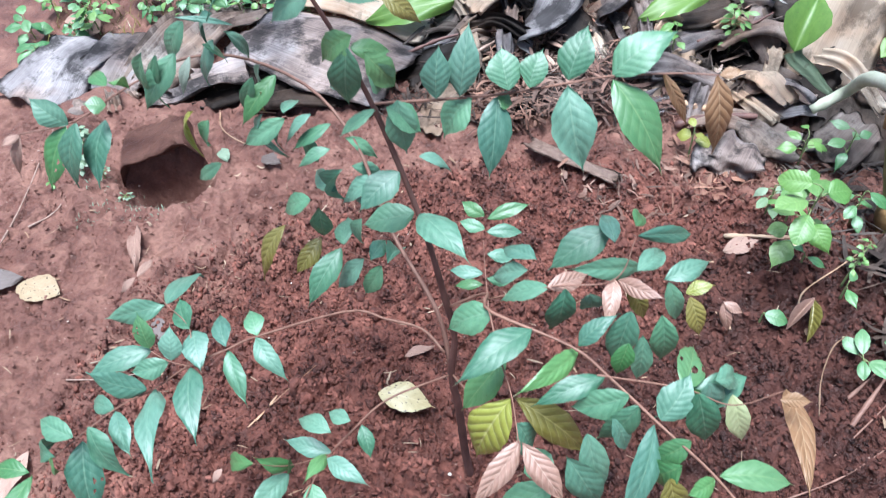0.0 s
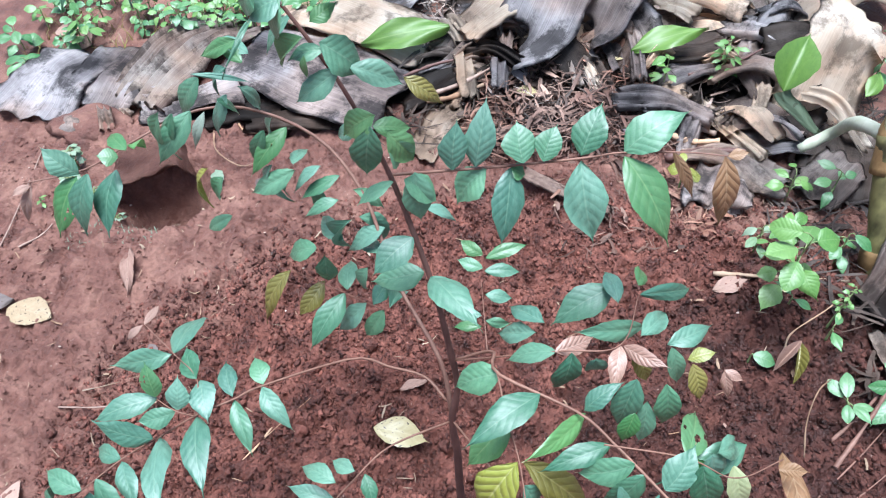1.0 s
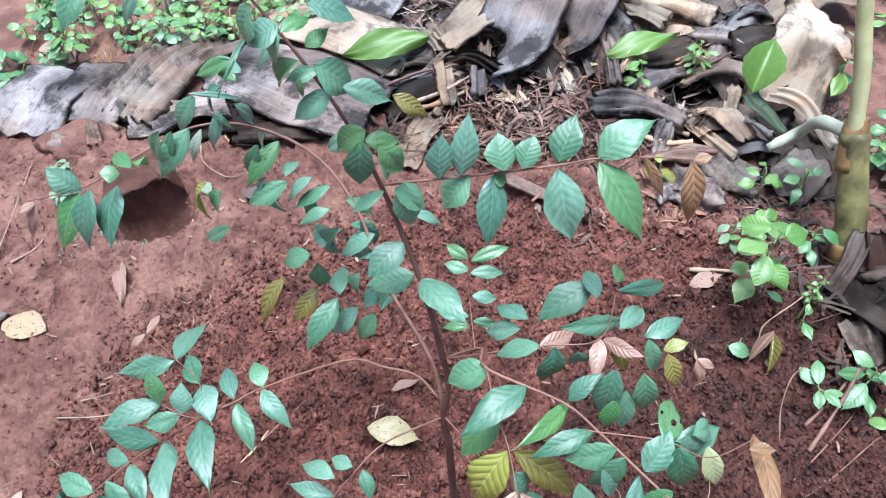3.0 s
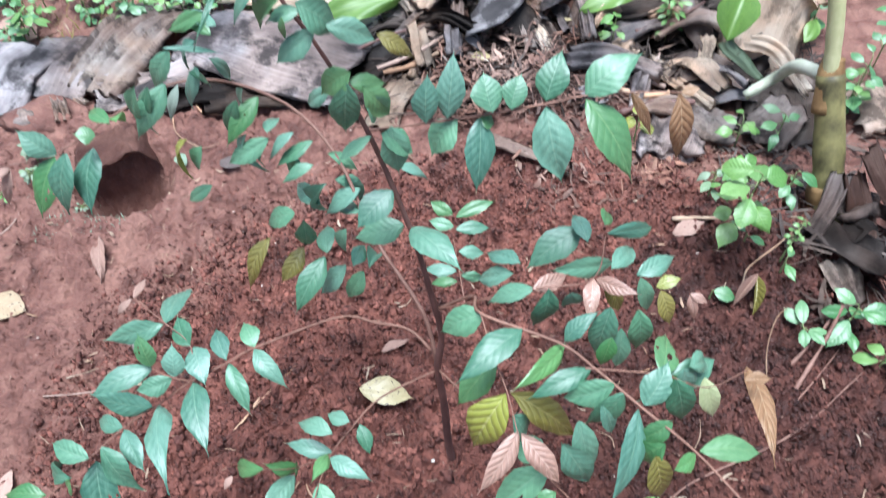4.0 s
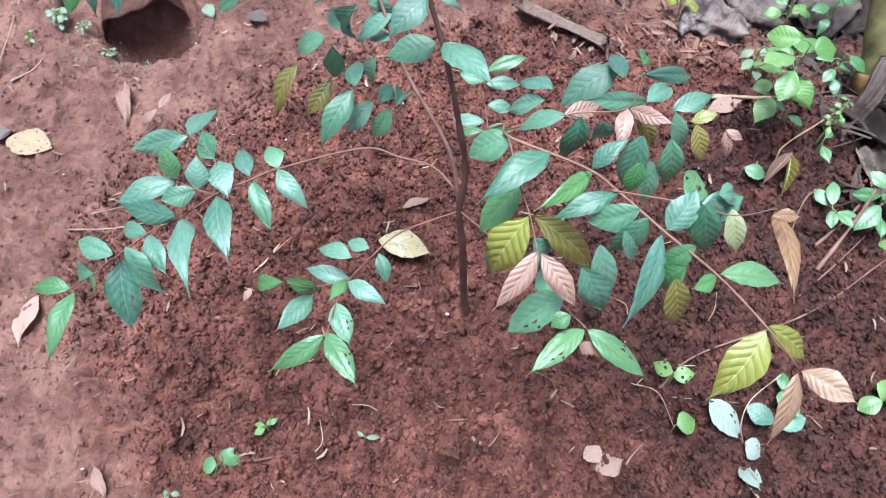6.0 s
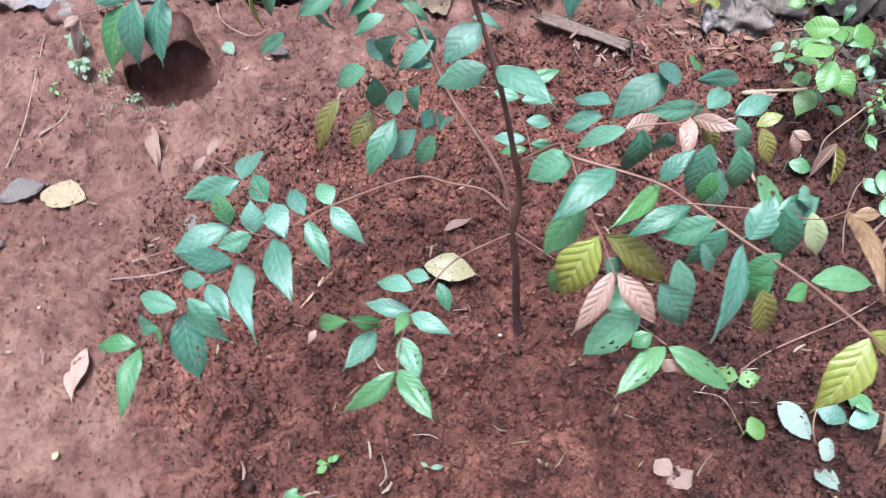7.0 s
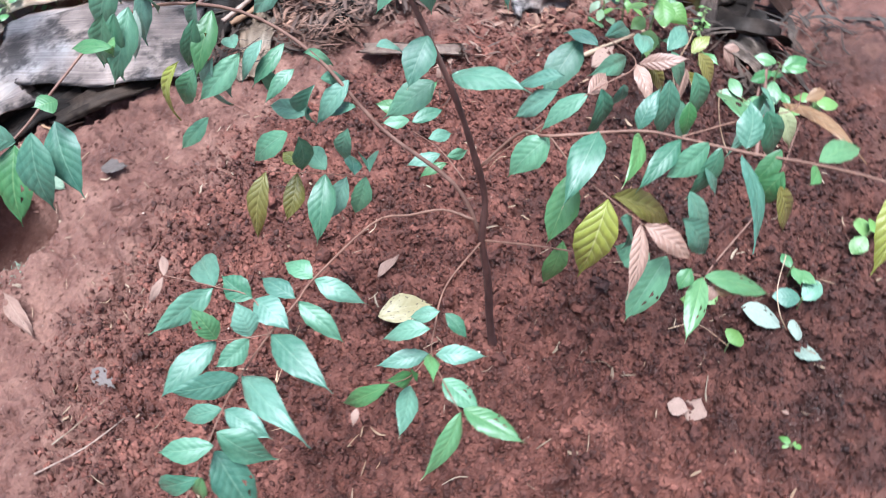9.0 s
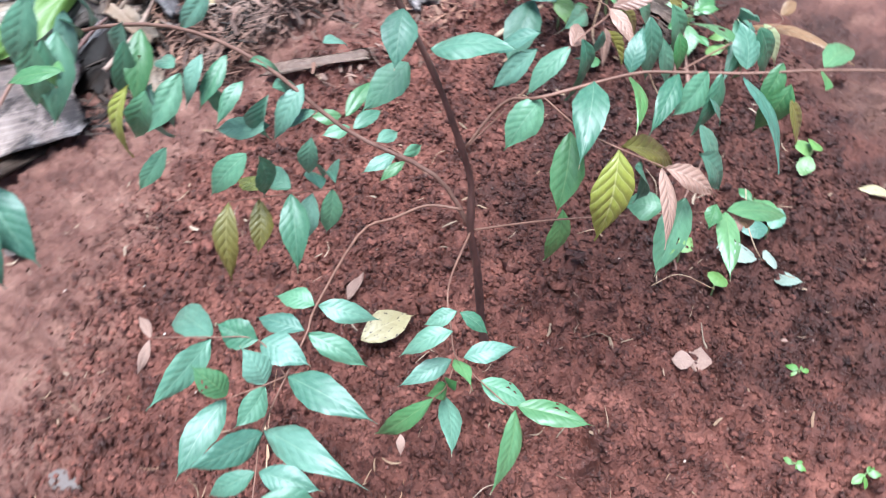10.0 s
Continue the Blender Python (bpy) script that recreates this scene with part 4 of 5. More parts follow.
# ---- litter behind the sapling: dead banana leaves and sheaths ----
def sheet(name, label, category, path, width, mat, seed, pleats=5, depth=0.010, bow=0.0, ragged=0.12, thick=0.002, lift=0.0, up=(0, 0, 1), taper=0.0, group="", nu=30, nv=18):
    """A dead leaf or sheath: a strip along a path with long pleats, a bowed section and torn ends. Path heights count from the ground."""
    rnd = random.Random(seed)
    pts = spline([(x, y, gz(x, y) + z + lift) for x, y, z in path], nu + 1)
    bm = bmesh.new()
    uv = bm.loops.layers.uv.verify()
    phase = [rnd.uniform(0, 6.28) for _ in range(6)]
    grid = []
    for i, q in enumerate(pts):
        ahead = (pts[min(i + 1, nu)] - pts[max(i - 1, 0)]).normalized()
        top = Vector(up)
        top = (top - ahead * top.dot(ahead)).normalized()
        right = ahead.cross(top)
        u = i / nu
        row = []
        for j in range(nv + 1):
            v = j / nv * 2 - 1
            w = width * 0.5 * (1 - taper * u) * (1 + 0.06 * math.sin(phase[0] + u * 7) + 0.9 * ragged * abs(v) ** 6 * noise.noise(Vector((u * 9, 3.0 * v, seed))))
            fold = 0.7 * depth * (1 - 2 * abs(math.sin(phase[2] + v * pleats * 1.3 + 0.4 * math.sin(u * 3 + phase[3])))) + 0.12 * depth * math.sin(phase[4] + v * pleats * 9 + u * 2)
            wave = 0.6 * depth * math.sin(phase[5] + u * 6 + v * 1.5) + 0.010 * noise.noise(q * 9 + Vector((v * 2, seed, 0)))
            tear = ragged * width * (noise.noise(Vector((v * 3.5, seed * 1.7, 0))) + 0.5 * noise.noise(Vector((v * 11, seed, 4))) + 0.12 * noise.noise(Vector((v * 29, seed, 7)))) * (abs(u - 0.5) * 2) ** 5 * (1 if u > 0.5 else -1)
            a = v * bow
            x = w * (math.sin(a) / bow if bow else v)
            z = w * ((math.cos(a) - 1) / bow if bow else 0)
            p = q + right * x + top * (z + fold + wave) + ahead * tear
            p.z = max(p.z, gz(p.x, p.y) + 0.004)
            row.append(bm.verts.new(p))
        grid.append(row)
    for i in range(nu):
        for j in range(nv):
            f = bm.faces.new((grid[i][j], grid[i][j + 1], grid[i + 1][j + 1], grid[i + 1][j]))
            for l, (a, b) in zip(f.loops, ((i, j), (i, j + 1), (i + 1, j + 1), (i + 1, j))):
                l[uv].uv = (a / nu, b / nv)
    bmesh.ops.solidify(bm, geom=bm.faces[:], thickness=thick)
    return tagged(part(name, bm, mat), label, category, group)


GREYDEAD = "large grey dried banana leaf lying crumpled on the ground"
BROWNDEAD = "brown rotting banana leaf lying crumpled on the heap"
sheet("dead_banana_leaf", GREYDEAD, "dead leaf", [(-1.291, 2.089, 0.02), (-1.246, 2.234, 0.05), (-1.185, 2.399, 0.03)], 0.30, GREYDRY, 1, 4, 0.010, group="dead banana leaves")
sheet("dead_banana_leaf", GREYDEAD, "dead leaf", [(-1.086, 2.123, 0.03), (-1.045, 2.241, 0.06), (-1.038, 2.458, 0.03)], 0.26, GREYDRY, 2, 3, 0.009, group="dead banana leaves")
sheet("dead_banana_leaf", "crumpled grey-brown dried banana leaf on red earth", "dead leaf", [(-0.952, 2.117, 0.03), (-0.881, 2.250, 0.07), (-0.816, 2.421, 0.07), (-0.679, 2.580, 0.03)], 0.24, BROWNDRY, 3, 7, 0.022, group="dead banana leaves")
sheet("dead_banana_leaf", "dark crumpled dried banana leaf on red earth", "dead leaf", [(-0.921, 2.086, 0.02), (-0.760, 2.111, 0.05), (-0.611, 2.160, 0.04)], 0.16, GREYDRY, 4, 8, 0.024, group="dead banana leaves")
sheet("dead_banana_sheath", "broad grey banana sheath lying flat on red earth", "banana sheath", [(-0.62, 2.36, 0.07), (-0.40, 2.22, 0.10), (-0.13, 2.07, 0.07)], 0.36, GREYDRY, 5, 3, 0.007, bow=0.35, ragged=0.08, group="dead banana sheaths")
sheet("dead_banana_sheath", "tan banana sheath lying behind grey ones", "banana sheath", [(-0.55, 2.66, 0.05), (-0.32, 2.50, 0.09), (-0.02, 2.34, 0.05)], 0.26, TANDRY, 55, 3, 0.008, bow=0.3, group="dead banana sheaths")
sheet("dead_banana_leaf", "dark rotten banana leaf lying under others", "dead leaf", [(-0.589, 2.084, 0.01), (-0.428, 2.079, 0.02), (-0.252, 2.085, 0.02)], 0.22, BLACKDRY, 6, 8, 0.016, group="dead banana leaves")
sheet("dead_banana_leaf", "pale torn strip of dried banana leaf", "dead leaf", [(-0.066, 1.854, 0.01), (-0.015, 1.955, 0.03), (0.048, 2.086, 0.02)], 0.10, TANDRY, 7, 3, 0.008, group="dead banana leaves")
sheet("dead_banana_leaf", "broad weathered grey banana leaf draped over the heap", "dead leaf", [(0.259, 2.224, 0.07), (0.298, 2.232, 0.17), (0.371, 2.372, 0.22), (0.444, 2.582, 0.2)], 0.27, GREYDRY, 8, 5, 0.008, ragged=0.10, group="dead banana leaves")
sheet("dead_banana_leaf", "broad weathered grey banana leaf draped over the heap", "dead leaf", [(0.460, 2.241, 0.06), (0.496, 2.254, 0.15), (0.574, 2.397, 0.2), (0.652, 2.608, 0.18)], 0.20, GREYDRY, 9, 4, 0.008, group="dead banana leaves")
sheet("dead_banana_leaf", "pale grey dried banana leaf on the heap", "dead leaf", [(0.072, 2.257, 0.12), (0.202, 2.348, 0.16), (0.329, 2.531, 0.15)], 0.16, TANDRY, 10, 5, 0.010, group="dead banana leaves")
sheet("dead_banana_leaf", "brown curled banana leaf on the heap", "dead leaf", [(-0.002, 2.254, 0.04), (0.073, 2.287, 0.09), (0.169, 2.378, 0.08)], 0.14, BROWNDRY, 11, 8, 0.02, group="dead banana leaves")
sheet("dead_banana_leaf", "pale dried banana leaf with a torn end", "dead leaf", [(-0.256, 2.563, 0.03), (-0.196, 2.641, 0.07), (-0.142, 2.893, 0.05)], 0.30, GREYDRY, 12, 6, 0.012, group="dead banana leaves")
sheet("dead_banana_sheath", "broad grey-brown banana sheath lying behind the heap", "banana sheath", [(0.645, 2.482, 0.02), (0.820, 2.428, 0.06), (1.025, 2.380, 0.03)], 0.30, BROWNDRY, 13, 3, 0.008, bow=0.4, group="dead banana sheaths")
sheet("dead_banana_sheath", "rolled pale banana sheath on top of the heap", "banana sheath", [(0.745, 2.490, 0.12), (0.852, 2.399, 0.14), (0.968, 2.310, 0.13)], 0.13, TANDRY, 14, 2, 0.004, bow=1.5, group="dead banana sheaths")
sheet("dead_banana_sheath", "folded tan banana sheath with a stained face", "banana sheath", [(1.064, 1.924, 0.03), (1.119, 1.992, 0.13), (1.170, 2.056, 0.21), (1.263, 2.140, 0.20)], 0.25, TANDRY, 15, 3, 0.009, bow=0.3, ragged=0.3, up=(0.3, -0.4, 1), group="dead banana sheaths")
sheet("dead_banana_sheath", "pale curled banana sheath arched over litter", "banana sheath", [(1.086, 2.299, 0.06), (1.168, 2.317, 0.16), (1.345, 2.444, 0.15), (1.533, 2.484, 0.10)], 0.18, TANDRY, 16, 3, 0.006, bow=1.0, group="dead banana sheaths")
# black sheets laid under the heap in place of the shade between its leaves
for k, (x, y, turn, size) in enumerate(((0.05, 2.28, 0.4, 0.34), (0.42, 2.42, -0.3, 0.36), (0.78, 2.30, 0.2, 0.34), (1.05, 2.10, 0.9, 0.32), (0.70, 2.06, -0.5, 0.22), (-0.28, 2.20, 0.3, 0.26), (1.12, 1.78, 1.1, 0.24), (0.30, 2.70, 0.1, 0.40), (0.85, 2.72, -0.2, 0.40), (-0.62, 2.12, 0.1, 0.22))):
    c, d = math.cos(turn) * size * 0.7, math.sin(turn) * size * 0.7
    sheet("dead_banana_leaf", "black sheet under the heap that stands for shade in its gaps", "dead leaf", [(x - c, y - d, 0.012), (x, y, 0.03), (x + c, y + d, 0.012)], size, BLACKDRY, 140 + k, 5, 0.012, ragged=0.25, group="dead banana leaves")
for k, (path, w, m) in enumerate((
        ([(0.606, 2.289, 0.05), (0.732, 2.208, 0.07), (0.882, 2.214, 0.05)], 0.15, BLACKDRY), ([(0.735, 2.101, 0.03), (0.882, 2.155, 0.06), (0.996, 2.180, 0.06)], 0.09, BROWNDRY),
        ([(0.889, 2.010, 0.02), (0.968, 2.136, 0.05), (1.059, 2.301, 0.06)], 0.16, GREYDRY), ([(0.797, 1.922, 0.02), (0.909, 1.932, 0.05), (1.035, 1.887, 0.03)], 0.15, BROWNDRY),
        ([(0.840, 1.832, 0.02), (0.929, 1.831, 0.05), (1.031, 1.825, 0.03)], 0.13, GREYDRY), ([(0.528, 2.123, 0.02), (0.582, 2.153, 0.05), (0.656, 2.148, 0.03)], 0.12, BLACKDRY),
        ([(0.670, 1.803, 0.02), (0.757, 1.782, 0.04), (0.875, 1.783, 0.02)], 0.07, BROWNDRY), ([(0.711, 1.611, 0.00), (0.720, 1.625, 0.05), (0.785, 1.721, 0.03)], 0.17, GREYDRY),
        ([(0.970, 1.619, 0.02), (1.028, 1.673, 0.05), (1.110, 1.747, 0.04)], 0.14, BROWNDRY), ([(1.043, 2.048, 0.06), (1.061, 2.008, 0.12), (1.139, 2.117, 0.10)], 0.10, BLACKDRY),
        ([(-0.131, 2.274, 0.03), (-0.001, 2.270, 0.05), (0.127, 2.265, 0.05)], 0.05, BLACKDRY), ([(0.424, 2.176, 0.06), (0.468, 2.101, 0.05), (0.517, 2.054, 0.02)], 0.06, BROWNDRY),
        ([(-0.305, 2.392, 0.02), (-0.206, 2.309, 0.03), (-0.076, 2.365, 0.02)], 0.16, BLACKDRY), ([(1.128, 2.553, 0.05), (0.990, 2.371, 0.08), (0.918, 2.355, 0.05)], 0.14, BROWNDRY),
        ([(0.193, 1.908, 0.01), (0.279, 1.945, 0.03), (0.379, 1.927, 0.02)], 0.06, BLACKDRY), ([(0.820, 1.802, 0.02), (0.865, 1.701, 0.04), (0.924, 1.670, 0.02)], 0.12, BROWNDRY),
        ([(1.011, 1.304, 0.06), (1.049, 1.301, 0.10), (1.170, 1.344, 0.06)], 0.12, BROWNDRY), ([(0.982, 1.244, 0.03), (0.984, 1.161, 0.07), (1.067, 1.135, 0.03)], 0.16, BLACKDRY),
        ([(0.928, 1.139, 0.02), (0.932, 1.086, 0.05), (0.944, 1.030, 0.02)], 0.07, BROWNDRY), ([(1.269, 1.693, 0.03), (1.339, 1.686, 0.05), (1.428, 1.652, 0.03)], 0.18, BROWNDRY),
        ([(-1.061, 2.133, 0.01), (-1.002, 2.025, 0.04), (-0.988, 1.981, 0.01)], 0.05, BROWNDRY), ([(-1.015, 2.131, 0.01), (-0.959, 2.076, 0.03), (-0.946, 2.067, 0.01)], 0.03, BROWNDRY))):
    sheet("dead_leaf_scrap", BROWNDEAD if m is BROWNDRY else "dark rotten scrap of banana leaf in the heap" if m is BLACKDRY else "grey dried scrap of banana leaf", "dead leaf", path, w, m, 30 + k, 3, 0.013, ragged=0.2, group="scraps of dead leaf", nu=20, nv=14)


# smaller scraps strewn over the heap
for k in range(64):
    rnd = random.Random(1200 + k)
    x, y = rnd.uniform(0.02, 1.15), rnd.uniform(1.86, 2.55)
    if x < 0.6 and y < 2.12:
        y += 0.2
    turn, size, h = rnd.uniform(0, 6.28), rnd.uniform(0.05, 0.15), rnd.uniform(0.03, 0.10)
    c, d = math.cos(turn) * size, math.sin(turn) * size
    m = rnd.choice((BLACKDRY, BROWNDRY, BROWNDRY, GREYDRY, GREYDRY, GREYDRY, TANDRY, TANDRY))
    sheet("dead_leaf_scrap", "crumpled scrap of dead banana leaf on the heap", "dead leaf", [(x - c, y - d, h), (x, y, h + rnd.uniform(0.0, 0.05)), (x + c, y + d, h * rnd.uniform(0.2, 1.2))], size * rnd.uniform(0.35, 0.9), m, 1200 + k, 3, rnd.uniform(0.006, 0.018), bow=rnd.uniform(0, 0.9), ragged=0.3, up=(rnd.uniform(-0.6, 0.6), rnd.uniform(-0.8, 0.2), 1), group="scraps of dead leaf", nu=14, nv=10)


def build_fibres(name, label, mat, count, seed, box, size, pile, thick=1.0):
    """A heap of torn fibre and leaf shreds."""
    rnd = random.Random(seed)
    bm = bmesh.new()
    uv = bm.loops.layers.uv.verify()
    for _ in range(count):
        x, y = rnd.uniform(box[0], box[1]), rnd.uniform(box[2], box[3])
        mid = Vector((x, y, gz(x, y) + 0.004 + pile * rnd.random() * math.exp(-((x - (box[0] + box[1]) / 2) / (box[1] - box[0])) ** 2 * 3)))
        turn, length, wide = rnd.uniform(0, 6.28), rnd.uniform(*size), thick * rnd.uniform(0.0012, 0.0022) * (1 + 4 * rnd.random() ** 4)
        d = Vector((math.cos(turn), math.sin(turn), rnd.uniform(-0.35, 0.35)))
        s = Vector((-d.y, d.x, rnd.uniform(-0.5, 0.5))).normalized()
        bend = rnd.uniform(-0.7, 0.7) * length
        rows = []
        for k in range(5):
            f = k / 4 - 0.5
            p = mid + d * f * length + Vector((0, 0, (0.25 - f * f) * bend)) + s * bend * 0.6 * (0.25 - f * f)
            p.z = max(p.z, gz(p.x, p.y) + 0.002)
            w = wide * (1 - abs(f) * 0.9)
            rows.append([bm.verts.new(p + s * w), bm.verts.new(p + Vector((0, 0, 0.3 * wide))), bm.verts.new(p - s * w)])
        for k in range(4):
            for j in range(2):
                f = bm.faces.new((rows[k][j], rows[k][j + 1], rows[k + 1][j + 1], rows[k + 1][j]))
                for l, (a, b) in zip(f.loops, ((k, j), (k, j + 1), (k + 1, j + 1), (k + 1, j))):
                    l[uv].uv = (a / 4, b / 2)
    tagged(part(name, bm, mat), label, "litter", kind="stuff")


build_fibres("brown_fibre_litter", "heap of brown shredded banana fibre", FIBRE, 2600, 41, (0.08, 0.66, 1.84, 2.34), (0.015, 0.085), 0.08)
# more dark shreds than litter needs, so that they blacken the shaded gaps
build_fibres("dark_fibre_litter", "dark rotten leaf shreds on the ground, also standing for shade in gaps", BLACKDRY, 1700, 42, (-0.2, 1.3, 1.88, 2.75), (0.03, 0.14), 0.05)
build_fibres("pale_fibre_litter", "pale dry leaf shreds on the heap", BROWNDRY, 260, 43, (-0.1, 1.3, 1.9, 2.6), (0.03, 0.12), 0.06)
build_fibres("back_litter", "dead leaf shreds behind the heap", BROWNDRY, 700, 44, (-0.4, 1.7, 2.4, 3.1), (0.04, 0.18), 0.10)
build_fibres("root_litter", "thin pale roots and chaff on the soil", STRAW, 330, 45, (-1.1, 0.9, 0.30, 1.75), (0.008, 0.035), 0.002, 0.45)
build_fibres("edge_litter", "brown leaf crumbs at the edge of the dug soil", FIBRE, 420, 46, (0.30, 1.05, 1.45, 1.9), (0.012, 0.06), 0.006)


def twig(name, label, path, r0, r1, mat, seed=0, category="twig", sides=6):
    rnd, span = random.Random(seed * 7 + 3), math.dist(path[0][:2], path[-1][:2])
    path = [path[0], *[(x + span * rnd.uniform(-0.05, 0.05), y + span * rnd.uniform(-0.05, 0.05), z) for x, y, z in path[1:-1]], path[-1]]
    thin = 0.62 if mat is STRAW and r0 < 0.005 else 0.85
    bm = tube([(x, y, max(gz(x, y), rz(x, y) - 0.003) + z * (0.6 if z < 0.03 else 1)) for x, y, z in path], r0 * thin, r1 * thin * 0.7, 26, sides, 0.32, seed)
    return tagged(part(name, bm, mat), label, category, "twigs on the ground")


sheet("split_stick", "flat split piece of weathered wood lying on red soil", "stick", [(0.226, 1.776, 0.022), (0.285, 1.702, 0.022), (0.443, 1.60, 0.020)], 0.048, DEADWOOD, 91, 2, 0.004, ragged=0.35, thick=0.016, nu=16, nv=8)
twig("twig", "thin brown twig on loose soil", [(0.400, 0.648, 0.012), (0.489, 0.699, 0.02), (0.691, 0.792, 0.012), (0.892, 0.878, 0.02)], 0.0030, 0.002, TWIG, 2)
twig("twig", "thin brown twig on loose soil", [(0.695, 0.805, 0.02), (0.799, 0.876, 0.01), (0.913, 0.973, 0.02)], 0.0025, 0.0015, TWIG, 3)
twig("twig", "dry stalk lying across the bank", [(0.627, 1.330, 0.0), (0.775, 1.301, 0.01), (0.934, 1.303, 0.01)], 0.007, 0.006, STRAW, 4)
twig("twig", "thin dry stalk on the bank", [(0.638, 1.341, 0.0), (0.680, 1.305, 0.01), (0.762, 1.275, 0.0)], 0.003, 0.002, STRAW, 5)
twig("twig", "pale straw stalk on trodden soil", [(-0.796, 1.101, 0.008), (-0.74, 1.115, 0.016), (-0.68, 1.137, 0.012)], 0.0026, 0.002, STRAW, 6)
twig("twig", "brown twig lying on trodden soil", [(-0.844, 1.069, 0.004), (-0.750, 1.070, 0.008), (-0.663, 1.089, 0.006)], 0.0026, 0.0018, DEADWOOD, 7)
twig("twig", "forked pale root on loose soil", [(-0.411, 0.924, 0.008), (-0.349, 0.982, 0.014), (-0.281, 1.050, 0.01)], 0.0019, 0.0012, STRAW, 8)
twig("twig", "bent straw on red soil", [(-0.675, 1.980, 0.01), (-0.635, 1.877, 0.012), (-0.572, 1.838, 0.01), (-0.528, 1.853, 0.01)], 0.004, 0.003, STRAW, 9)
twig("twig", "bent straw on red soil", [(-0.626, 2.067, 0.012), (-0.587, 1.995, 0.012), (-0.512, 1.983, 0.01)], 0.006, 0.004, STRAW, 10)
twig("twig", "short pale twig on loose soil", [(0.322, 0.516, 0.006), (0.337, 0.532, 0.02), (0.361, 0.555, 0.012)], 0.003, 0.002, STRAW, 11)
twig("twig", "thin root on loose soil", [(-0.269, 0.558, 0.006), (-0.253, 0.578, 0.012), (-0.263, 0.620, 0.006)], 0.003, 0.0015, STRAW, 12)
twig("twig", "long thin brown twig on trodden soil", [(-1.179, 1.336, 0.004), (-1.174, 1.609, 0.01), (-1.169, 1.936, 0.006)], 0.0038, 0.0025, DEADWOOD, 13)
twig("twig", "thin brown twig on trodden soil", [(-1.109, 1.548, 0.004), (-1.066, 1.618, 0.01), (-1.034, 1.714, 0.006)], 0.0035, 0.002, DEADWOOD, 14)
twig("twig", "yellow dry stalk in the heap", [(-0.039, 2.066, 0.04), (0.048, 2.069, 0.05), (0.136, 2.101, 0.05)], 0.012, 0.010, STRAW, 15)
twig("twig", "yellow dry stalk in the heap", [(0.048, 2.074, 0.02), (0.118, 2.081, 0.03)], 0.011, 0.010, STRAW, 16)
twig("twig", "grey stick leaning in the heap", [(-0.056, 2.074, 0.05), (0.066, 2.093, 0.08), (0.190, 2.151, 0.09)], 0.009, 0.007, DEADWOOD, 17)
twig("twig", "dark stick in the heap", [(-0.127, 2.186, 0.05), (0.016, 2.196, 0.07), (0.177, 2.209, 0.07)], 0.008, 0.006, BARK, 18)
twig("twig", "yellow dry stalk in the litter", [(0.635, 1.874, 0.03), (0.708, 1.844, 0.04), (0.780, 1.828, 0.03)], 0.012, 0.012, STRAW, 19)
twig("twig", "brown dry stalk in the litter", [(0.662, 1.923, 0.03), (0.718, 1.889, 0.04), (0.784, 1.877, 0.03)], 0.013, 0.012, DEADWOOD, 20)
twig("twig", "dark stalk in the litter", [(0.630, 1.805, 0.02), (0.731, 1.794, 0.03), (0.841, 1.785, 0.03)], 0.013, 0.012, BARK, 21)
twig("twig", "thin dark stick on the heap", [(0.740, 2.075, 0.06), (0.860, 2.100, 0.09), (0.958, 2.119, 0.1)], 0.006, 0.005, BARK, 22)
twig("twig", "bent dead stalk standing by the bank", [(0.697, 0.887, 0.0), (0.706, 0.937, 0.03), (0.718, 0.979, 0.05), (0.761, 1.007, 0.04)], 0.003, 0.003, STRAW, 23)
twig("twig", "curved dry stalk on the bank", [(0.704, 1.093, 0.0), (0.708, 1.109, 0.03), (0.775, 1.151, 0.05), (0.858, 1.207, 0.04)], 0.004, 0.003, STRAW, 24)
twig("twig", "dead brown stalk leaning at the banana stem", [(0.741, 0.857, 0.0), (0.819, 0.934, 0.04), (0.876, 1.004, 0.10)], 0.006, 0.005, TWIG, 25)
twig("twig", "dead brown stalk leaning at the banana stem", [(0.749, 0.909, 0.0), (0.818, 0.954, 0.03), (0.870, 1.003, 0.08)], 0.0045, 0.0035, TWIG, 26)
twig("twig", "thin dark twig in trodden soil", [(-0.437, 0.553, 0.006), (-0.392, 0.548, 0.01), (-0.350, 0.555, 0.006)], 0.006, 0.004, BARK, 27)
twig("twig", "pale rootlet on loose soil", [(-0.361, 0.994, 0.012), (-0.390, 0.943, 0.012), (-0.400, 0.939, 0.01)], 0.003, 0.002, STRAW, 28)
for k, (x, y, t) in enumerate(((0.05, 0.55, 0.4), (0.36, 0.80, 1.9), (-0.15, 0.63, 2.6), (0.52, 0.78, 0.9), (-0.30, 0.72, 0.2), (0.20, 0.66, 2.2), (-0.52, 0.98, 1.2), (0.45, 0.95, 0.1), (-0.05, 1.20, 0.5), (0.33, 1.22, 2.9))):
    twig("twig", "short pale root on loose soil", [(x, y, 0.006), (x + 0.02 * math.cos(t), y + 0.02 * math.sin(t), 0.014), (x + 0.05 * math.cos(t + 0.3), y + 0.05 * math.sin(t + 0.3), 0.008)], 0.002, 0.0012, STRAW, 50 + k)


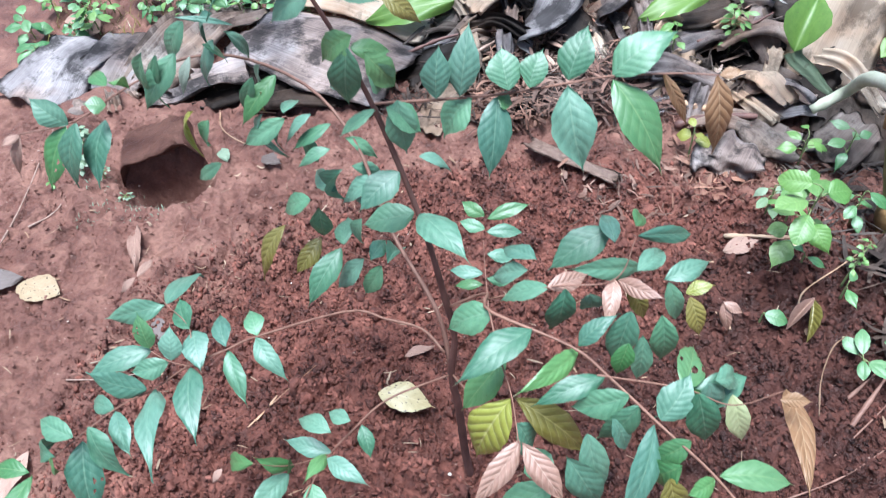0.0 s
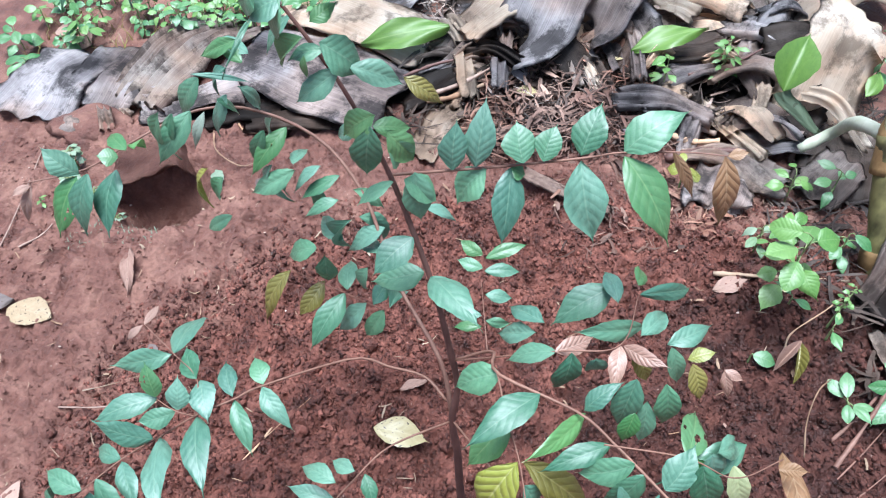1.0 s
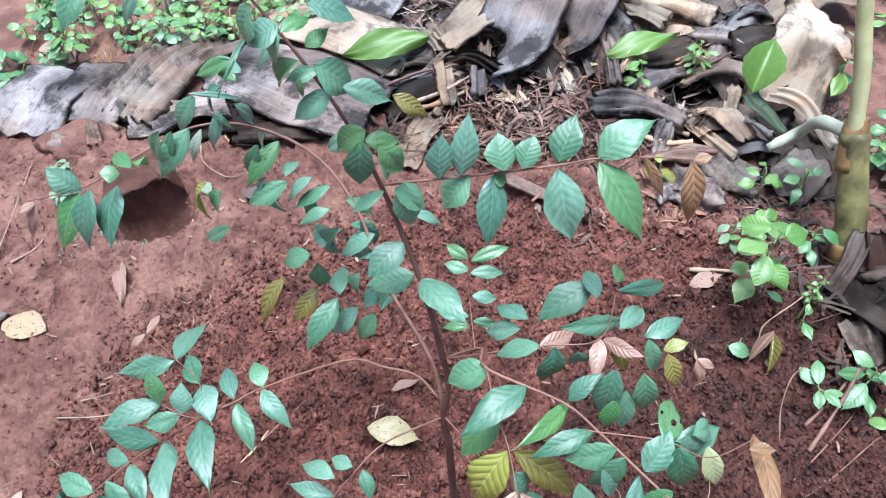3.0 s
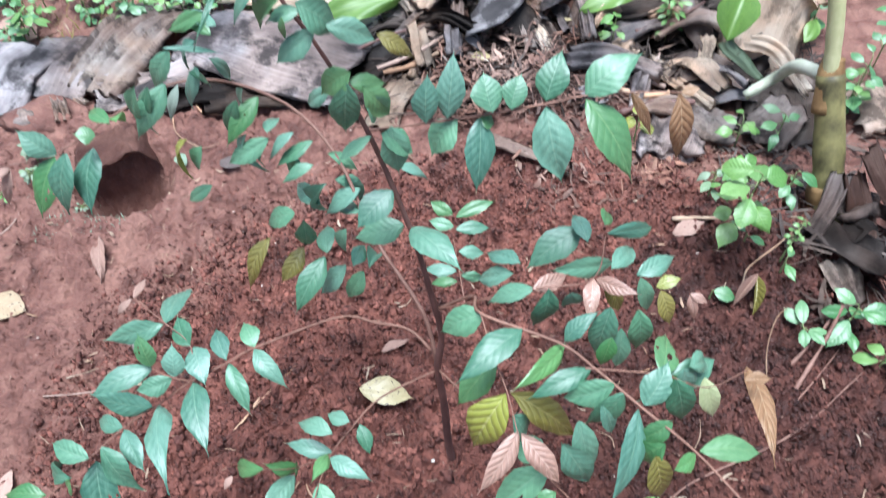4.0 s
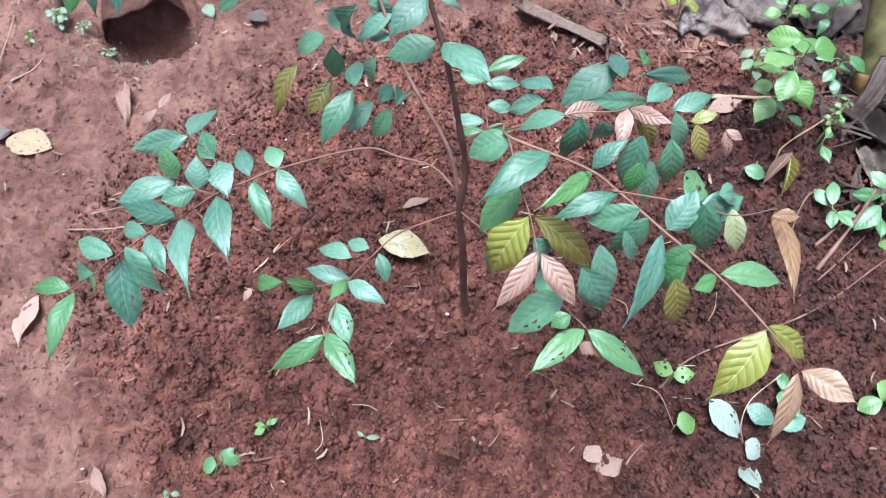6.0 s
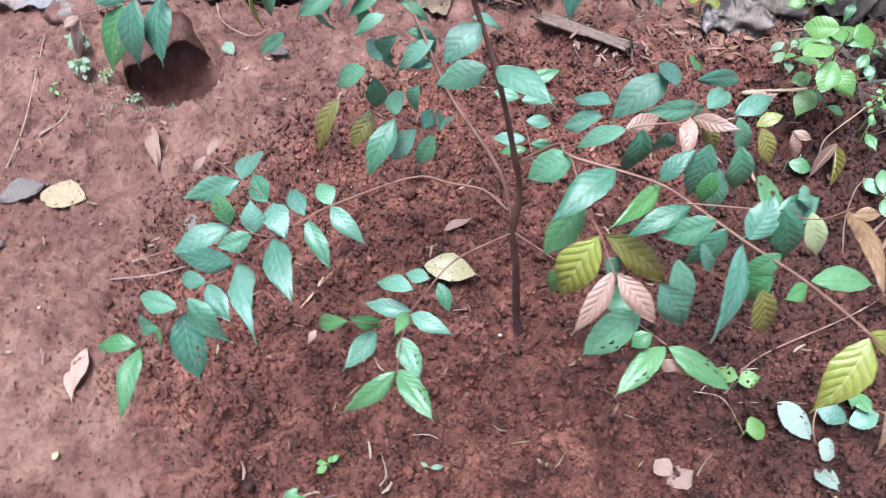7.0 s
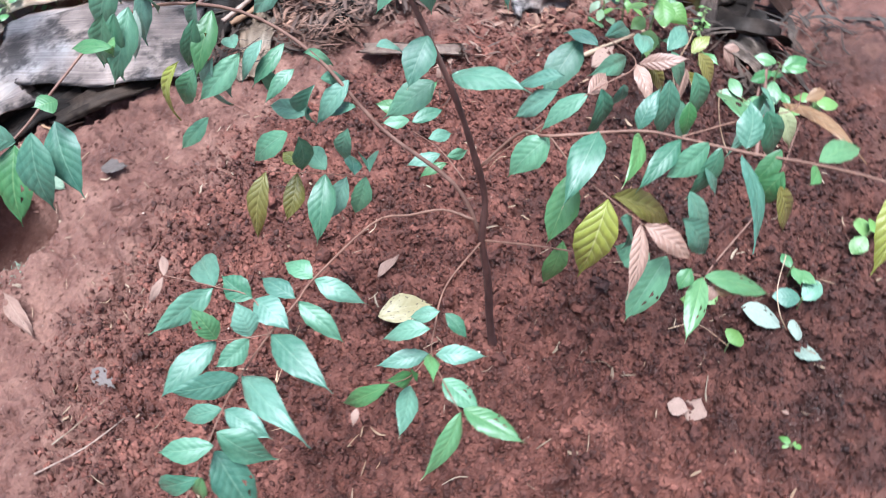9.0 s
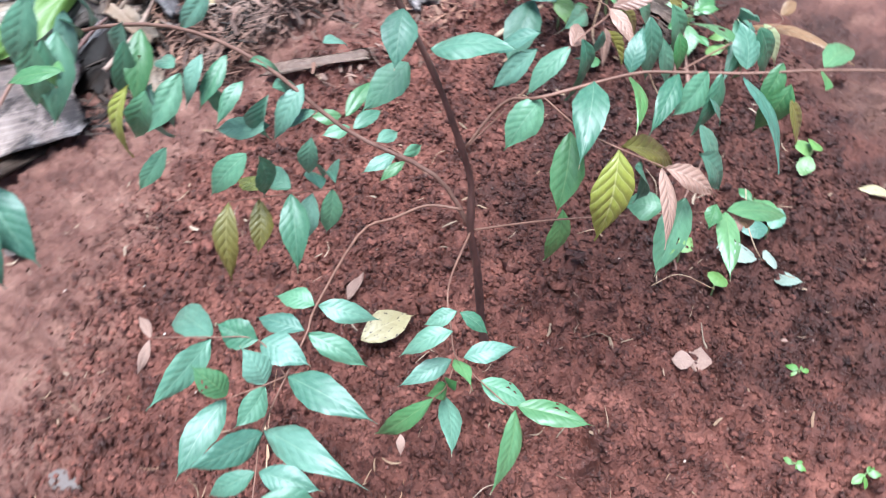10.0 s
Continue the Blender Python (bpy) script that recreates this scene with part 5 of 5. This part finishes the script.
# ---- fallen leaves ----
def fallen(label, a, b, width, mat, style="f", height=0.008, tip=0.014, lean=0.0):
    mid = rz((a[0] + b[0]) / 2, (a[1] + b[1]) / 2)
    ob = leaf("fallen_leaf", (a[0], a[1], max(rz(*a), mid - 0.006) + height), (b[0], b[1], max(rz(*b), mid - 0.006) + tip), width, mat, None, style, lean, (0, 0, 1))
    return tagged(ob, label, "fallen leaf", "fallen leaves")


fallen("cream fallen leaf with brown spots on trodden soil", (-1.067, 1.352), (-0.952, 1.322), 0.088, BEIGE, "r", 0.012, 0.012)
fallen("dead grey curled leaf on trodden soil", (-1.057, 1.375), (-1.170, 1.327), 0.06, GREYLEAF)
fallen("cream dying leaf with black spots on loose soil", (-0.143, 0.962), (-0.031, 0.937), 0.060, CREAM, "b", 0.045, 0.05, 30)
fallen("dry brown leaf on loose soil", (-0.095, 1.064), (-0.032, 1.085), 0.026, DRYLEAF)
fallen("dry pinkish leaf on trodden soil", (-0.868, 0.904), (-0.896, 0.791), 0.056, DRYLEAF, "b")
fallen("thin brown leaf on trodden soil", (-1.165, 1.193), (-1.104, 1.195), 0.035, GREYLEAF)
fallen("small dry leaf on trodden soil", (-0.689, 0.547), (-0.655, 0.484), 0.025, DRYLEAF)
fallen("small grey dead leaf on trodden soil", (-0.516, 1.762), (-0.455, 1.726), 0.05, GREYLEAF)
fallen("small grey dead leaf on loose soil", (-0.696, 1.245), (-0.664, 1.169), 0.035, GREYLEAF, "z")
fallen("dry pinkish leaf on loose soil", (0.247, 0.548), (0.270, 0.512), 0.04, DRYLEAF)
fallen("dry pinkish leaf on loose soil", (0.260, 0.504), (0.323, 0.528), 0.045, DRYLEAF)
fallen("dry strip of leaf on trodden soil", (-0.811, 1.534), (-0.779, 1.377), 0.035, DRYLEAF)
fallen("curled grey-green fallen leaf on red soil", (-0.642, 1.818), (-0.611, 1.753), 0.035, GREYGREEN, "f")
fallen("pale leaf underside with holes on loose soil", (0.487, 0.616), (0.543, 0.543), 0.062, PALE, "x", 0.02, 0.02)
fallen("pale leaf underside with holes on loose soil", (0.548, 0.543), (0.586, 0.521), 0.045, PALE, "x")
fallen("pale torn leaf on loose soil", (0.535, 0.502), (0.557, 0.456), 0.035, PALE, "x")
fallen("pale torn leaf on loose soil", (0.538, 0.495), (0.575, 0.474), 0.04, PALE, "x")
fallen("pale dried leaf on the bank", (0.834, 0.489), (0.876, 0.423), 0.035, CREAM, "b")
fallen("dry brown leaf on the bank", (0.599, 1.257), (0.689, 1.282), 0.04, DRYLEAF)
fallen("pale brown dry leaf by the weeds", (-1.357, 2.570), (-1.274, 2.594), 0.09, DRYLEAF, "r")
fallen("pale brown dry leaf by the weeds", (-1.270, 2.514), (-1.199, 2.476), 0.09, DRYLEAF, "r")
fallen("small cream leaf in the litter", (0.232, 2.064), (0.293, 2.061), 0.05, CREAM, "r", 0.06, 0.06)
fallen("small white leaf in the litter", (0.513, 2.180), (0.574, 2.162), 0.06, CREAM, "x", 0.06, 0.07)
fallen("wilted folded leaf on the bank", (0.720, 1.084), (0.696, 1.005), 0.022, OLIVE, "d", 0.03, 0.008)
fallen("wilted folded leaf on the bank", (0.719, 1.081), (0.658, 1.038), 0.022, DRYLEAF, "d", 0.03, 0.008)
fallen("green leaf on the litter by the grey leaf", (-0.668, 2.230), (-0.579, 2.124), 0.06, GREYLEAF, "f", 0.02, 0.02)
for k in range(8):
    rnd = random.Random(700 + k)
    x, y, t = rnd.uniform(-1.25, 0.9), rnd.uniform(0.4, 1.9), rnd.uniform(0, 6.28)
    l = rnd.uniform(0.010, 0.022)
    fallen("tiny dry leaf fragment on the soil", (x, y), (x + l * math.cos(t), y + l * math.sin(t)), l * rnd.uniform(0.4, 0.8), rnd.choice((DRYLEAF, DRYLEAF, CREAM, GREYLEAF)), "f", 0.006, 0.009)


# ---- a lump of earth, stones and chips ----
def lump(name, label, category, x, y, size, mat, seed, sink=0.3, group="", rough=0.35):
    bm = bmesh.new()
    bmesh.ops.create_icosphere(bm, subdivisions=4 if max(size) > 0.05 else 2, radius=1)
    off = Vector((seed * 3.7, seed, 0))
    for v in bm.verts:
        p = v.co.copy()
        k = 1 + rough * noise.noise(p * 1.3 + off) + rough * 0.5 * noise.noise(p * 3.1 + off) + rough * 0.25 * noise.noise(p * 7 + off)
        v.co = Vector((p.x * size[0], p.y * size[1], p.z * size[2])) * k
    bmesh.ops.translate(bm, verts=bm.verts, vec=(x, y, gz(x, y) + size[2] * (1 - 2 * sink)))
    return tagged(part(name, bm, mat), label, category, group)


def earth_block(label, rim, depth, drop, seed):
    """A flat-topped block of hard earth: its front rim overhangs a hollow, its back runs into the ground."""
    bm = bmesh.new()
    (x0, y0, z0), (x1, y1, z1) = rim
    nu, nv = 40, 34
    grid = []
    for i in range(nu + 1):
        u = i / nu
        row = []
        for j in range(nv + 1):
            v = j / nv * 2.2 - 0.9
            edge = Vector((x0 + (x1 - x0) * u, y0 + (y1 - y0) * u, z0 + (z1 - z0) * u))
            edge.y -= 0.022 * math.sin(math.pi * u) + 0.012 * noise.noise(Vector((u * 5, seed, 0)))
            if v >= 0:
                p = edge + Vector((-0.25, 1, 0)) * depth * v / 1.3
                p.z -= 0.055 * (v / 1.3) ** 2 - 0.006 * math.sin(v * 2)
            else:
                p = edge + Vector((-0.2, 1, 0)) * 0.19 * (1 - math.cos(-v * 1.7)) ** 0.7
                p.z += drop * math.sin(v * 1.7)
            side = max(0.0, abs(u - 0.5) * 2 - 0.62) / 0.38
            p.z -= 0.14 * side ** 2
            p += Vector((0.4, 0.6, 1)) * 0.011 * noise.noise(p * 17 + Vector((seed, 0, 0))) + Vector((0, 0.3, 1)) * 0.005 * noise.noise(p * 55)
            row.append(bm.verts.new(p))
        grid.append(row)
    for i in range(nu):
        for j in range(nv):
            bm.faces.new((grid[i][j], grid[i + 1][j], grid[i + 1][j + 1], grid[i][j + 1]))
    bmesh.ops.solidify(bm, geom=bm.faces[:], thickness=0.025)
    return tagged(part("earth_lump", bm, SOIL), label, "earth lump")


earth_block("undercut block of hard red earth over a dark hollow", ((-0.935, 1.735, 0.150), (-0.700, 1.835, 0.165)), 0.24, 0.085, 5)
lump("earth_lump", "low crumbly ridge of red earth beside a dead leaf", "earth lump", -1.054, 2.035, (0.12, 0.08, 0.05), SOIL, 7, 0.45, rough=0.3)
lump("earth_lump", "mossy lump of red earth", "earth lump", -1.099, 2.010, (0.04, 0.035, 0.035), BROWNDRY, 8, 0.35, rough=0.3)
for k in range(26):
    rnd = random.Random(300 + k)
    x, y, r = rnd.uniform(-1.25, 0.7), rnd.uniform(0.35, 1.9), rnd.uniform(0.002, 0.005)
    lump("stone_chip", "tiny pale stone chip on red soil", "stone", x, y, (r, r * rnd.uniform(0.5, 1), r * 0.5), rnd.choice((STONE, CHIP, STONE)), k, 0.3, "stone chips")


# ---- weeds ----
def weed(label, x, y, height, spread, count, size, mat, seed, lean=(0, 0), stemmat=None, style=("b", "c", "r"), wide=0.6):
    """A small herb: a thin stem and pairs of leaves."""
    rnd = random.Random(seed)
    z = gz(x, y)
    root = tagged(new("weed"), label, "weed", "weeds")
    path = [(x, y, z - 0.01), (x + lean[0] * 0.4, y + lean[1] * 0.4, z + height * 0.5), (x + lean[0], y + lean[1], z + height)]
    part("stem", tube(path, 0.0026, 0.0014, 14, 6, 0.1, seed), stemmat or STEMGREEN, root)
    line = spline(path, 21)
    turn = rnd.uniform(0, 6)
    for k in range(count):
        f = 0.35 + 0.65 * (k + 1) / count
        base = line[min(20, int(f * 20))]
        turn += 2.4 if k % 2 else 3.14
        reach = spread * rnd.uniform(0.45, 1.0) * (1.1 - 0.4 * f)
        start = base + Vector((math.cos(turn), math.sin(turn), 0.35)) * reach * 0.45
        l = size * rnd.uniform(0.7, 1.15)
        end = start + Vector((math.cos(turn), math.sin(turn), rnd.uniform(-0.45, 0.25))).normalized() * l
        for p, up in ((start, 0.012), (end, 0.006)):
            p.z = max(p.z, gz(p.x, p.y) + up)
        part("leaf_stalk", tube([base, (base + start) / 2 + Vector((0, 0, 0.004)), start], 0.0014, 0.001, 6, 5, 0.0, k), stemmat or STEMGREEN, root)
        leaf("leaf", start, end, l * wide * rnd.uniform(0.8, 1.1), mat, root, rnd.choice(style), rnd.uniform(-15, 15), (0, -0.3, 1))
    return root


HERB = "broad-leaved green weed growing from red soil"
weed("tall weed with broad light green leaves on the bank", 0.70, 1.20, 0.25, 0.075, 12, 0.062, WEED, 1, (0.0, -0.03), wide=0.75)
weed("weed with pale green leaves on the bank", 0.769, 1.356, 0.13, 0.06, 7, 0.045, WEED, 2, wide=0.6)
weed("weed with pale grey-green leaves on the bank", 0.740, 1.397, 0.10, 0.05, 6, 0.046, GREYGREEN, 3, wide=0.6)
weed(HERB, 0.933, 1.377, 0.12, 0.06, 6, 0.055, FRESH, 4, wide=0.6)
weed(HERB, 0.902, 1.616, 0.11, 0.06, 6, 0.045, WEED, 5, wide=0.6)
weed(HERB, 1.008, 1.605, 0.13, 0.06, 6, 0.05, FRESH, 6, wide=0.6)
weed("feathery lime green weed on the bank", 0.808, 1.145, 0.10, 0.025, 16, 0.018, WEED, 7, (0.03, 0.02), wide=0.6)
weed("weed with glossy bright green leaves by dead stalks", 0.890, 0.975, 0.11, 0.05, 7, 0.072, FRESH, 8, wide=0.6)
weed("weed with glossy green leaves by dead stalks", 0.794, 0.970, 0.05, 0.04, 5, 0.050, FRESH, 9, (-0.02, -0.01), wide=0.6)
weed(HERB, 0.938, 0.892, 0.06, 0.04, 4, 0.055, WEED, 10, wide=0.7)
weed("single round-leaved seedling on the bank", 0.627, 1.075, 0.02, 0.01, 1, 0.042, FRESH, 11, style=("r",), wide=0.78)
weed("single-leaved seedling on the bank", 0.732, 1.186, 0.03, 0.02, 2, 0.05, FRESH, 12, style=("b",), wide=0.6)
weed("seedling with drooping leaf on the bank", 0.796, 1.115, 0.04, 0.02, 2, 0.05, FRESH, 13, style=("b",), wide=0.5)
weed("feathery bright green weed in the litter", 0.846, 2.093, 0.17, 0.07, 26, 0.034, WEED, 14, wide=0.5)
weed("small green weed in the litter", 0.676, 2.086, 0.13, 0.04, 6, 0.055, WEED, 15, wide=0.55)
weed("small bright green weed in the litter", 0.573, 2.268, 0.05, 0.03, 6, 0.030, WEED, 16, wide=0.7)
weed("bright yellow-green weed behind dead leaf", 0.647, 1.698, 0.09, 0.02, 4, 0.045, LIME, 17, wide=0.7)
weed(HERB, -1.438, 2.487, 0.10, 0.06, 7, 0.060, FRESH, 18, wide=0.75)
weed(HERB, -1.273, 2.430, 0.03, 0.03, 3, 0.055, FRESH, 19, wide=0.75)
weed(HERB, -1.367, 2.351, 0.07, 0.05, 6, 0.060, FRESH, 20, wide=0.7)
weed("low pale weed beside a lump of earth", -1.047, 1.854, 0.07, 0.04, 34, 0.022, GREYGREEN, 21, wide=0.7)
weed("low pale weed beside a lump of earth", -1.026, 1.759, 0.05, 0.04, 26, 0.02, GREYGREEN, 22, wide=0.7)
weed("tiny weed beside a lump of earth", -0.953, 1.722, 0.02, 0.05, 12, 0.012, GREYGREEN, 23, wide=0.7)
weed("tiny weed below a lump of earth", -0.895, 1.678, 0.02, 0.03, 10, 0.012, GREYGREEN, 24, wide=0.7)
weed("tiny seedling on trodden soil", -1.102, 1.709, 0.03, 0.01, 4, 0.018, WEED, 25, wide=0.5)
weed("tiny lime green seedling on loose soil", -0.363, 0.605, 0.02, 0.012, 4, 0.024, WEED, 26, wide=0.6)
weed("seedling with two folded green leaves on trodden soil", -0.467, 0.528, 0.03, 0.015, 3, 0.038, FRESH, 27, (0.02, 0.02), wide=0.75)
weed("tiny pale seedling on trodden soil", -0.542, 0.494, 0.02, 0.012, 3, 0.022, GREYGREEN, 28, wide=0.6)
weed("tiny seedling on loose soil", -0.173, 0.576, 0.02, 0.012, 2, 0.028, GREYGREEN, 29, wide=0.4)
weed("tiny seedling on loose soil", 0.384, 0.365, 0.02, 0.015, 4, 0.024, WEED, 30, wide=0.5)
weed("tiny rosette seedling on loose soil", 0.249, 0.284, 0.012, 0.012, 6, 0.020, WEED, 31, wide=0.6)
weed("tiny seedling on loose soil", 0.320, 0.185, 0.015, 0.012, 4, 0.03, WEED, 32, wide=0.6)
weed("small creeping weed with one lobed leaf", 0.416, 0.573, 0.04, 0.012, 1, 0.048, WEED, 33, style=("c",), wide=0.85)
weed("small creeping weed with one lobed leaf", 0.420, 0.659, 0.05, 0.012, 2, 0.040, WEED, 34, style=("z",), wide=0.7)
weed("dark green broad leaf by a pale stalk", 0.604, 0.567, 0.03, 0.015, 2, 0.055, GREEN, 35, style=("r",), wide=0.8)
weed("small green weed by a pale stalk", 0.624, 0.623, 0.05, 0.015, 3, 0.045, FRESH, 36, wide=0.7)
weed("bright green seedling at the edge of the dug soil", 0.814, 0.600, 0.05, 0.015, 3, 0.05, WEED, 37, style=("r",), wide=0.78)
twig("weed_stalk", "pale bent stalk of a wilted weed", [(0.544, 0.540, 0.01), (0.527, 0.567, 0.06), (0.547, 0.600, 0.09), (0.614, 0.642, 0.08)], 0.0026, 0.002, STRAW, 40, "stalk")
twig("weed_stalk", "thin runner of a creeping weed on soil", [(0.352, 0.668, 0.01), (0.395, 0.640, 0.02), (0.414, 0.569, 0.03)], 0.0014, 0.001, STRAW, 41, "stalk")
twig("weed_stalk", "long thin runner on loose soil", [(0.423, 0.631, 0.012), (0.569, 0.601, 0.015), (0.803, 0.557, 0.012)], 0.0015, 0.001, STRAW, 42, "stalk")
for k in range(58):
    rnd = random.Random(900 + k)
    x, y = rnd.uniform(-1.40, -0.38), rnd.uniform(2.46, 2.86)
    weed("low weed in the green patch behind dead leaves", x, y, rnd.uniform(0.05, 0.12), 0.06, 8, rnd.uniform(0.03, 0.055), rnd.choice((WEED, WEED, FRESH)), 900 + k, wide=0.7)
for k in range(24):
    rnd = random.Random(950 + k)
    x, y = rnd.uniform(1.15, 1.85), rnd.uniform(1.65, 3.0)
    weed("weed in the green patch behind the banana stem", x, y, rnd.uniform(0.08, 0.22), 0.07, 9, rnd.uniform(0.04, 0.065), rnd.choice((WEED, WEED, FRESH)), 950 + k, wide=0.62)


def build_grass(name, label, count, seed, box, size, mat):
    rnd = random.Random(seed)
    bm = bmesh.new()
    uv = bm.loops.layers.uv.verify()
    for _ in range(count):
        x, y = rnd.uniform(box[0], box[1]), rnd.uniform(box[2], box[3])
        z, h, t, w = gz(x, y), rnd.uniform(*size), rnd.uniform(0, 6.28), rnd.uniform(0.0012, 0.003)
        d, s = Vector((math.cos(t), math.sin(t), 0)), Vector((-math.sin(t), math.cos(t), 0))
        rows = []
        for k in range(4):
            f = k / 3
            p = Vector((x, y, z - 0.003)) + d * h * 0.7 * f * f + Vector((0, 0, h * f * (1 - 0.35 * f)))
            rows.append((bm.verts.new(p + s * w * (1.02 - f)), bm.verts.new(p - s * w * (1.02 - f))))
        for k in range(3):
            f = bm.faces.new((rows[k][0], rows[k][1], rows[k + 1][1], rows[k + 1][0]))
            for l in f.loops:
                l[uv].uv = (0.3, 0.3)
    tagged(part(name, bm, mat), label, "grass", kind="stuff")


build_grass("grass", "short dry grass at the edge of the weeds", 300, 61, (-1.45, -0.6, 2.42, 2.95), (0.03, 0.09), OLIVE)
build_grass("moss", "scattered moss and tiny shoots on damp soil", 160, 62, (-1.0, -0.75, 1.55, 1.75), (0.006, 0.016), GREYGREEN)


# ---- cut banana leaves, still green ----
def green_blade(label, base, tip, width, style, lean, face=(0, -0.5, 1)):
    ob = leaf("banana_leaf_piece", base, tip, width, BANANA, None, style, lean, face)
    return tagged(ob, label, "banana leaf", "green banana leaf pieces")


green_blade("torn green banana leaf lying on dead leaves", (-0.246, 2.301, 0.20), (0.074, 2.305, 0.26), 0.10, "f", -10)
green_blade("torn green banana leaf lying on dead leaves", (0.580, 2.158, 0.24), (0.805, 2.177, 0.30), 0.085, "f", -25)
curl = green_blade("curled green banana leaf hanging from a broken stalk", (0.896, 1.812, 0.335), (0.968, 1.915, 0.450), 0.105, "d", 15, (-0.39, -0.72, 0.58))
base = sheet("leaf_base", "", "", [(0.991, 1.740, 0.149), (0.965, 1.758, 0.160), (0.939, 1.780, 0.178), (0.905, 1.806, 0.212), (0.893, 1.816, 0.232)], 0.018, GREYGREEN, 78, 1, 0.001, bow=0.5, ragged=0.03, thick=0.0015, up=(-0.39, -0.72, 0.58), taper=-1.9, nu=16, nv=8)
base.parent = curl
base.matrix_parent_inverse = curl.matrix_basis.inverted()
tagged(base, "pale green lower half of the blade")
green_blade("dark green leaf under a tan sheath", (1.212, 1.947, 0.2), (1.285, 2.026, 0.24), 0.05, "b", 10)

# ---- the young banana plant at the bank ----
banana = tagged(new("banana_plant"), "young banana stem with dark sheaths and one broken leaf stalk", "banana plant")
part("lower_stem", tube([(1.03, 1.31, gz(1.03, 1.31) - 0.03), (1.02, 1.38, 0.24), (1.0, 1.50, 0.45)], 0.042, 0.031, 30, 16, 0.05, 3), PSEUDODARK, banana, "dark stained lower stem")
part("upper_stem", tube([(1.0, 1.485, 0.42), (0.975, 1.535, 0.59), (0.948, 1.58, 0.724), (0.90, 1.66, 1.0), (0.86, 1.73, 1.3)], 0.0185, 0.016, 30, 14, 0.04, 4), PSEUDO, banana, "yellow-green upper stem")
sheath_bm = tube([(1.0, 1.46, 0.37), (1.0, 1.50, 0.45), (1.002, 1.515, 0.485)], 0.033, 0.024, 12, 16, 0.03, 5)
part("sheath", sheath_bm, COLLAR, banana, "torn brown sheath collar")
part("lower_sheath", tube([(1.03, 1.305, gz(1.03, 1.31) - 0.03), (1.027, 1.335, 0.14), (1.022, 1.372, 0.215)], 0.049, 0.0425, 16, 16, 0.07, 9), COLLAR, banana, "dark brown rotting lower sheath")
part("broken_stalk", tube([(1.0, 1.50, 0.44), (0.98, 1.60, 0.40), (0.991, 1.684, 0.30), (0.921, 1.682, 0.25)], 0.018, 0.014, 20, 12, 0.16, 6), PETIOLE, banana, "pale green broken leaf stalk")
for path, w, m, seed in (([(1.02, 1.34, 0.14), (0.97, 1.27, 0.06), (0.90, 1.20, 0.01)], 0.05, BROWNDRY, 201), ([(1.05, 1.33, 0.14), (1.06, 1.24, 0.06), (1.03, 1.15, 0.01)], 0.07, FIBRE, 202),
                         ([(1.08, 1.36, 0.22), (1.16, 1.28, 0.12), (1.24, 1.22, 0.02)], 0.08, FIBRE, 203)):
    sheet("dead_banana_sheath", "dark rotten sheath sagging from the banana stem", "banana sheath", path, w, m, seed, 3, 0.008, bow=0.6, ragged=0.2, group="dead banana sheaths")
# dead litter, kept black to put the plant's shade on this ground
build_fibres("stem_litter", "dark shreds round the foot of the banana stem, partly painted shade", BLACKDRY, 300, 47, (0.84, 1.35, 1.0, 1.62), (0.03, 0.13), 0.03)
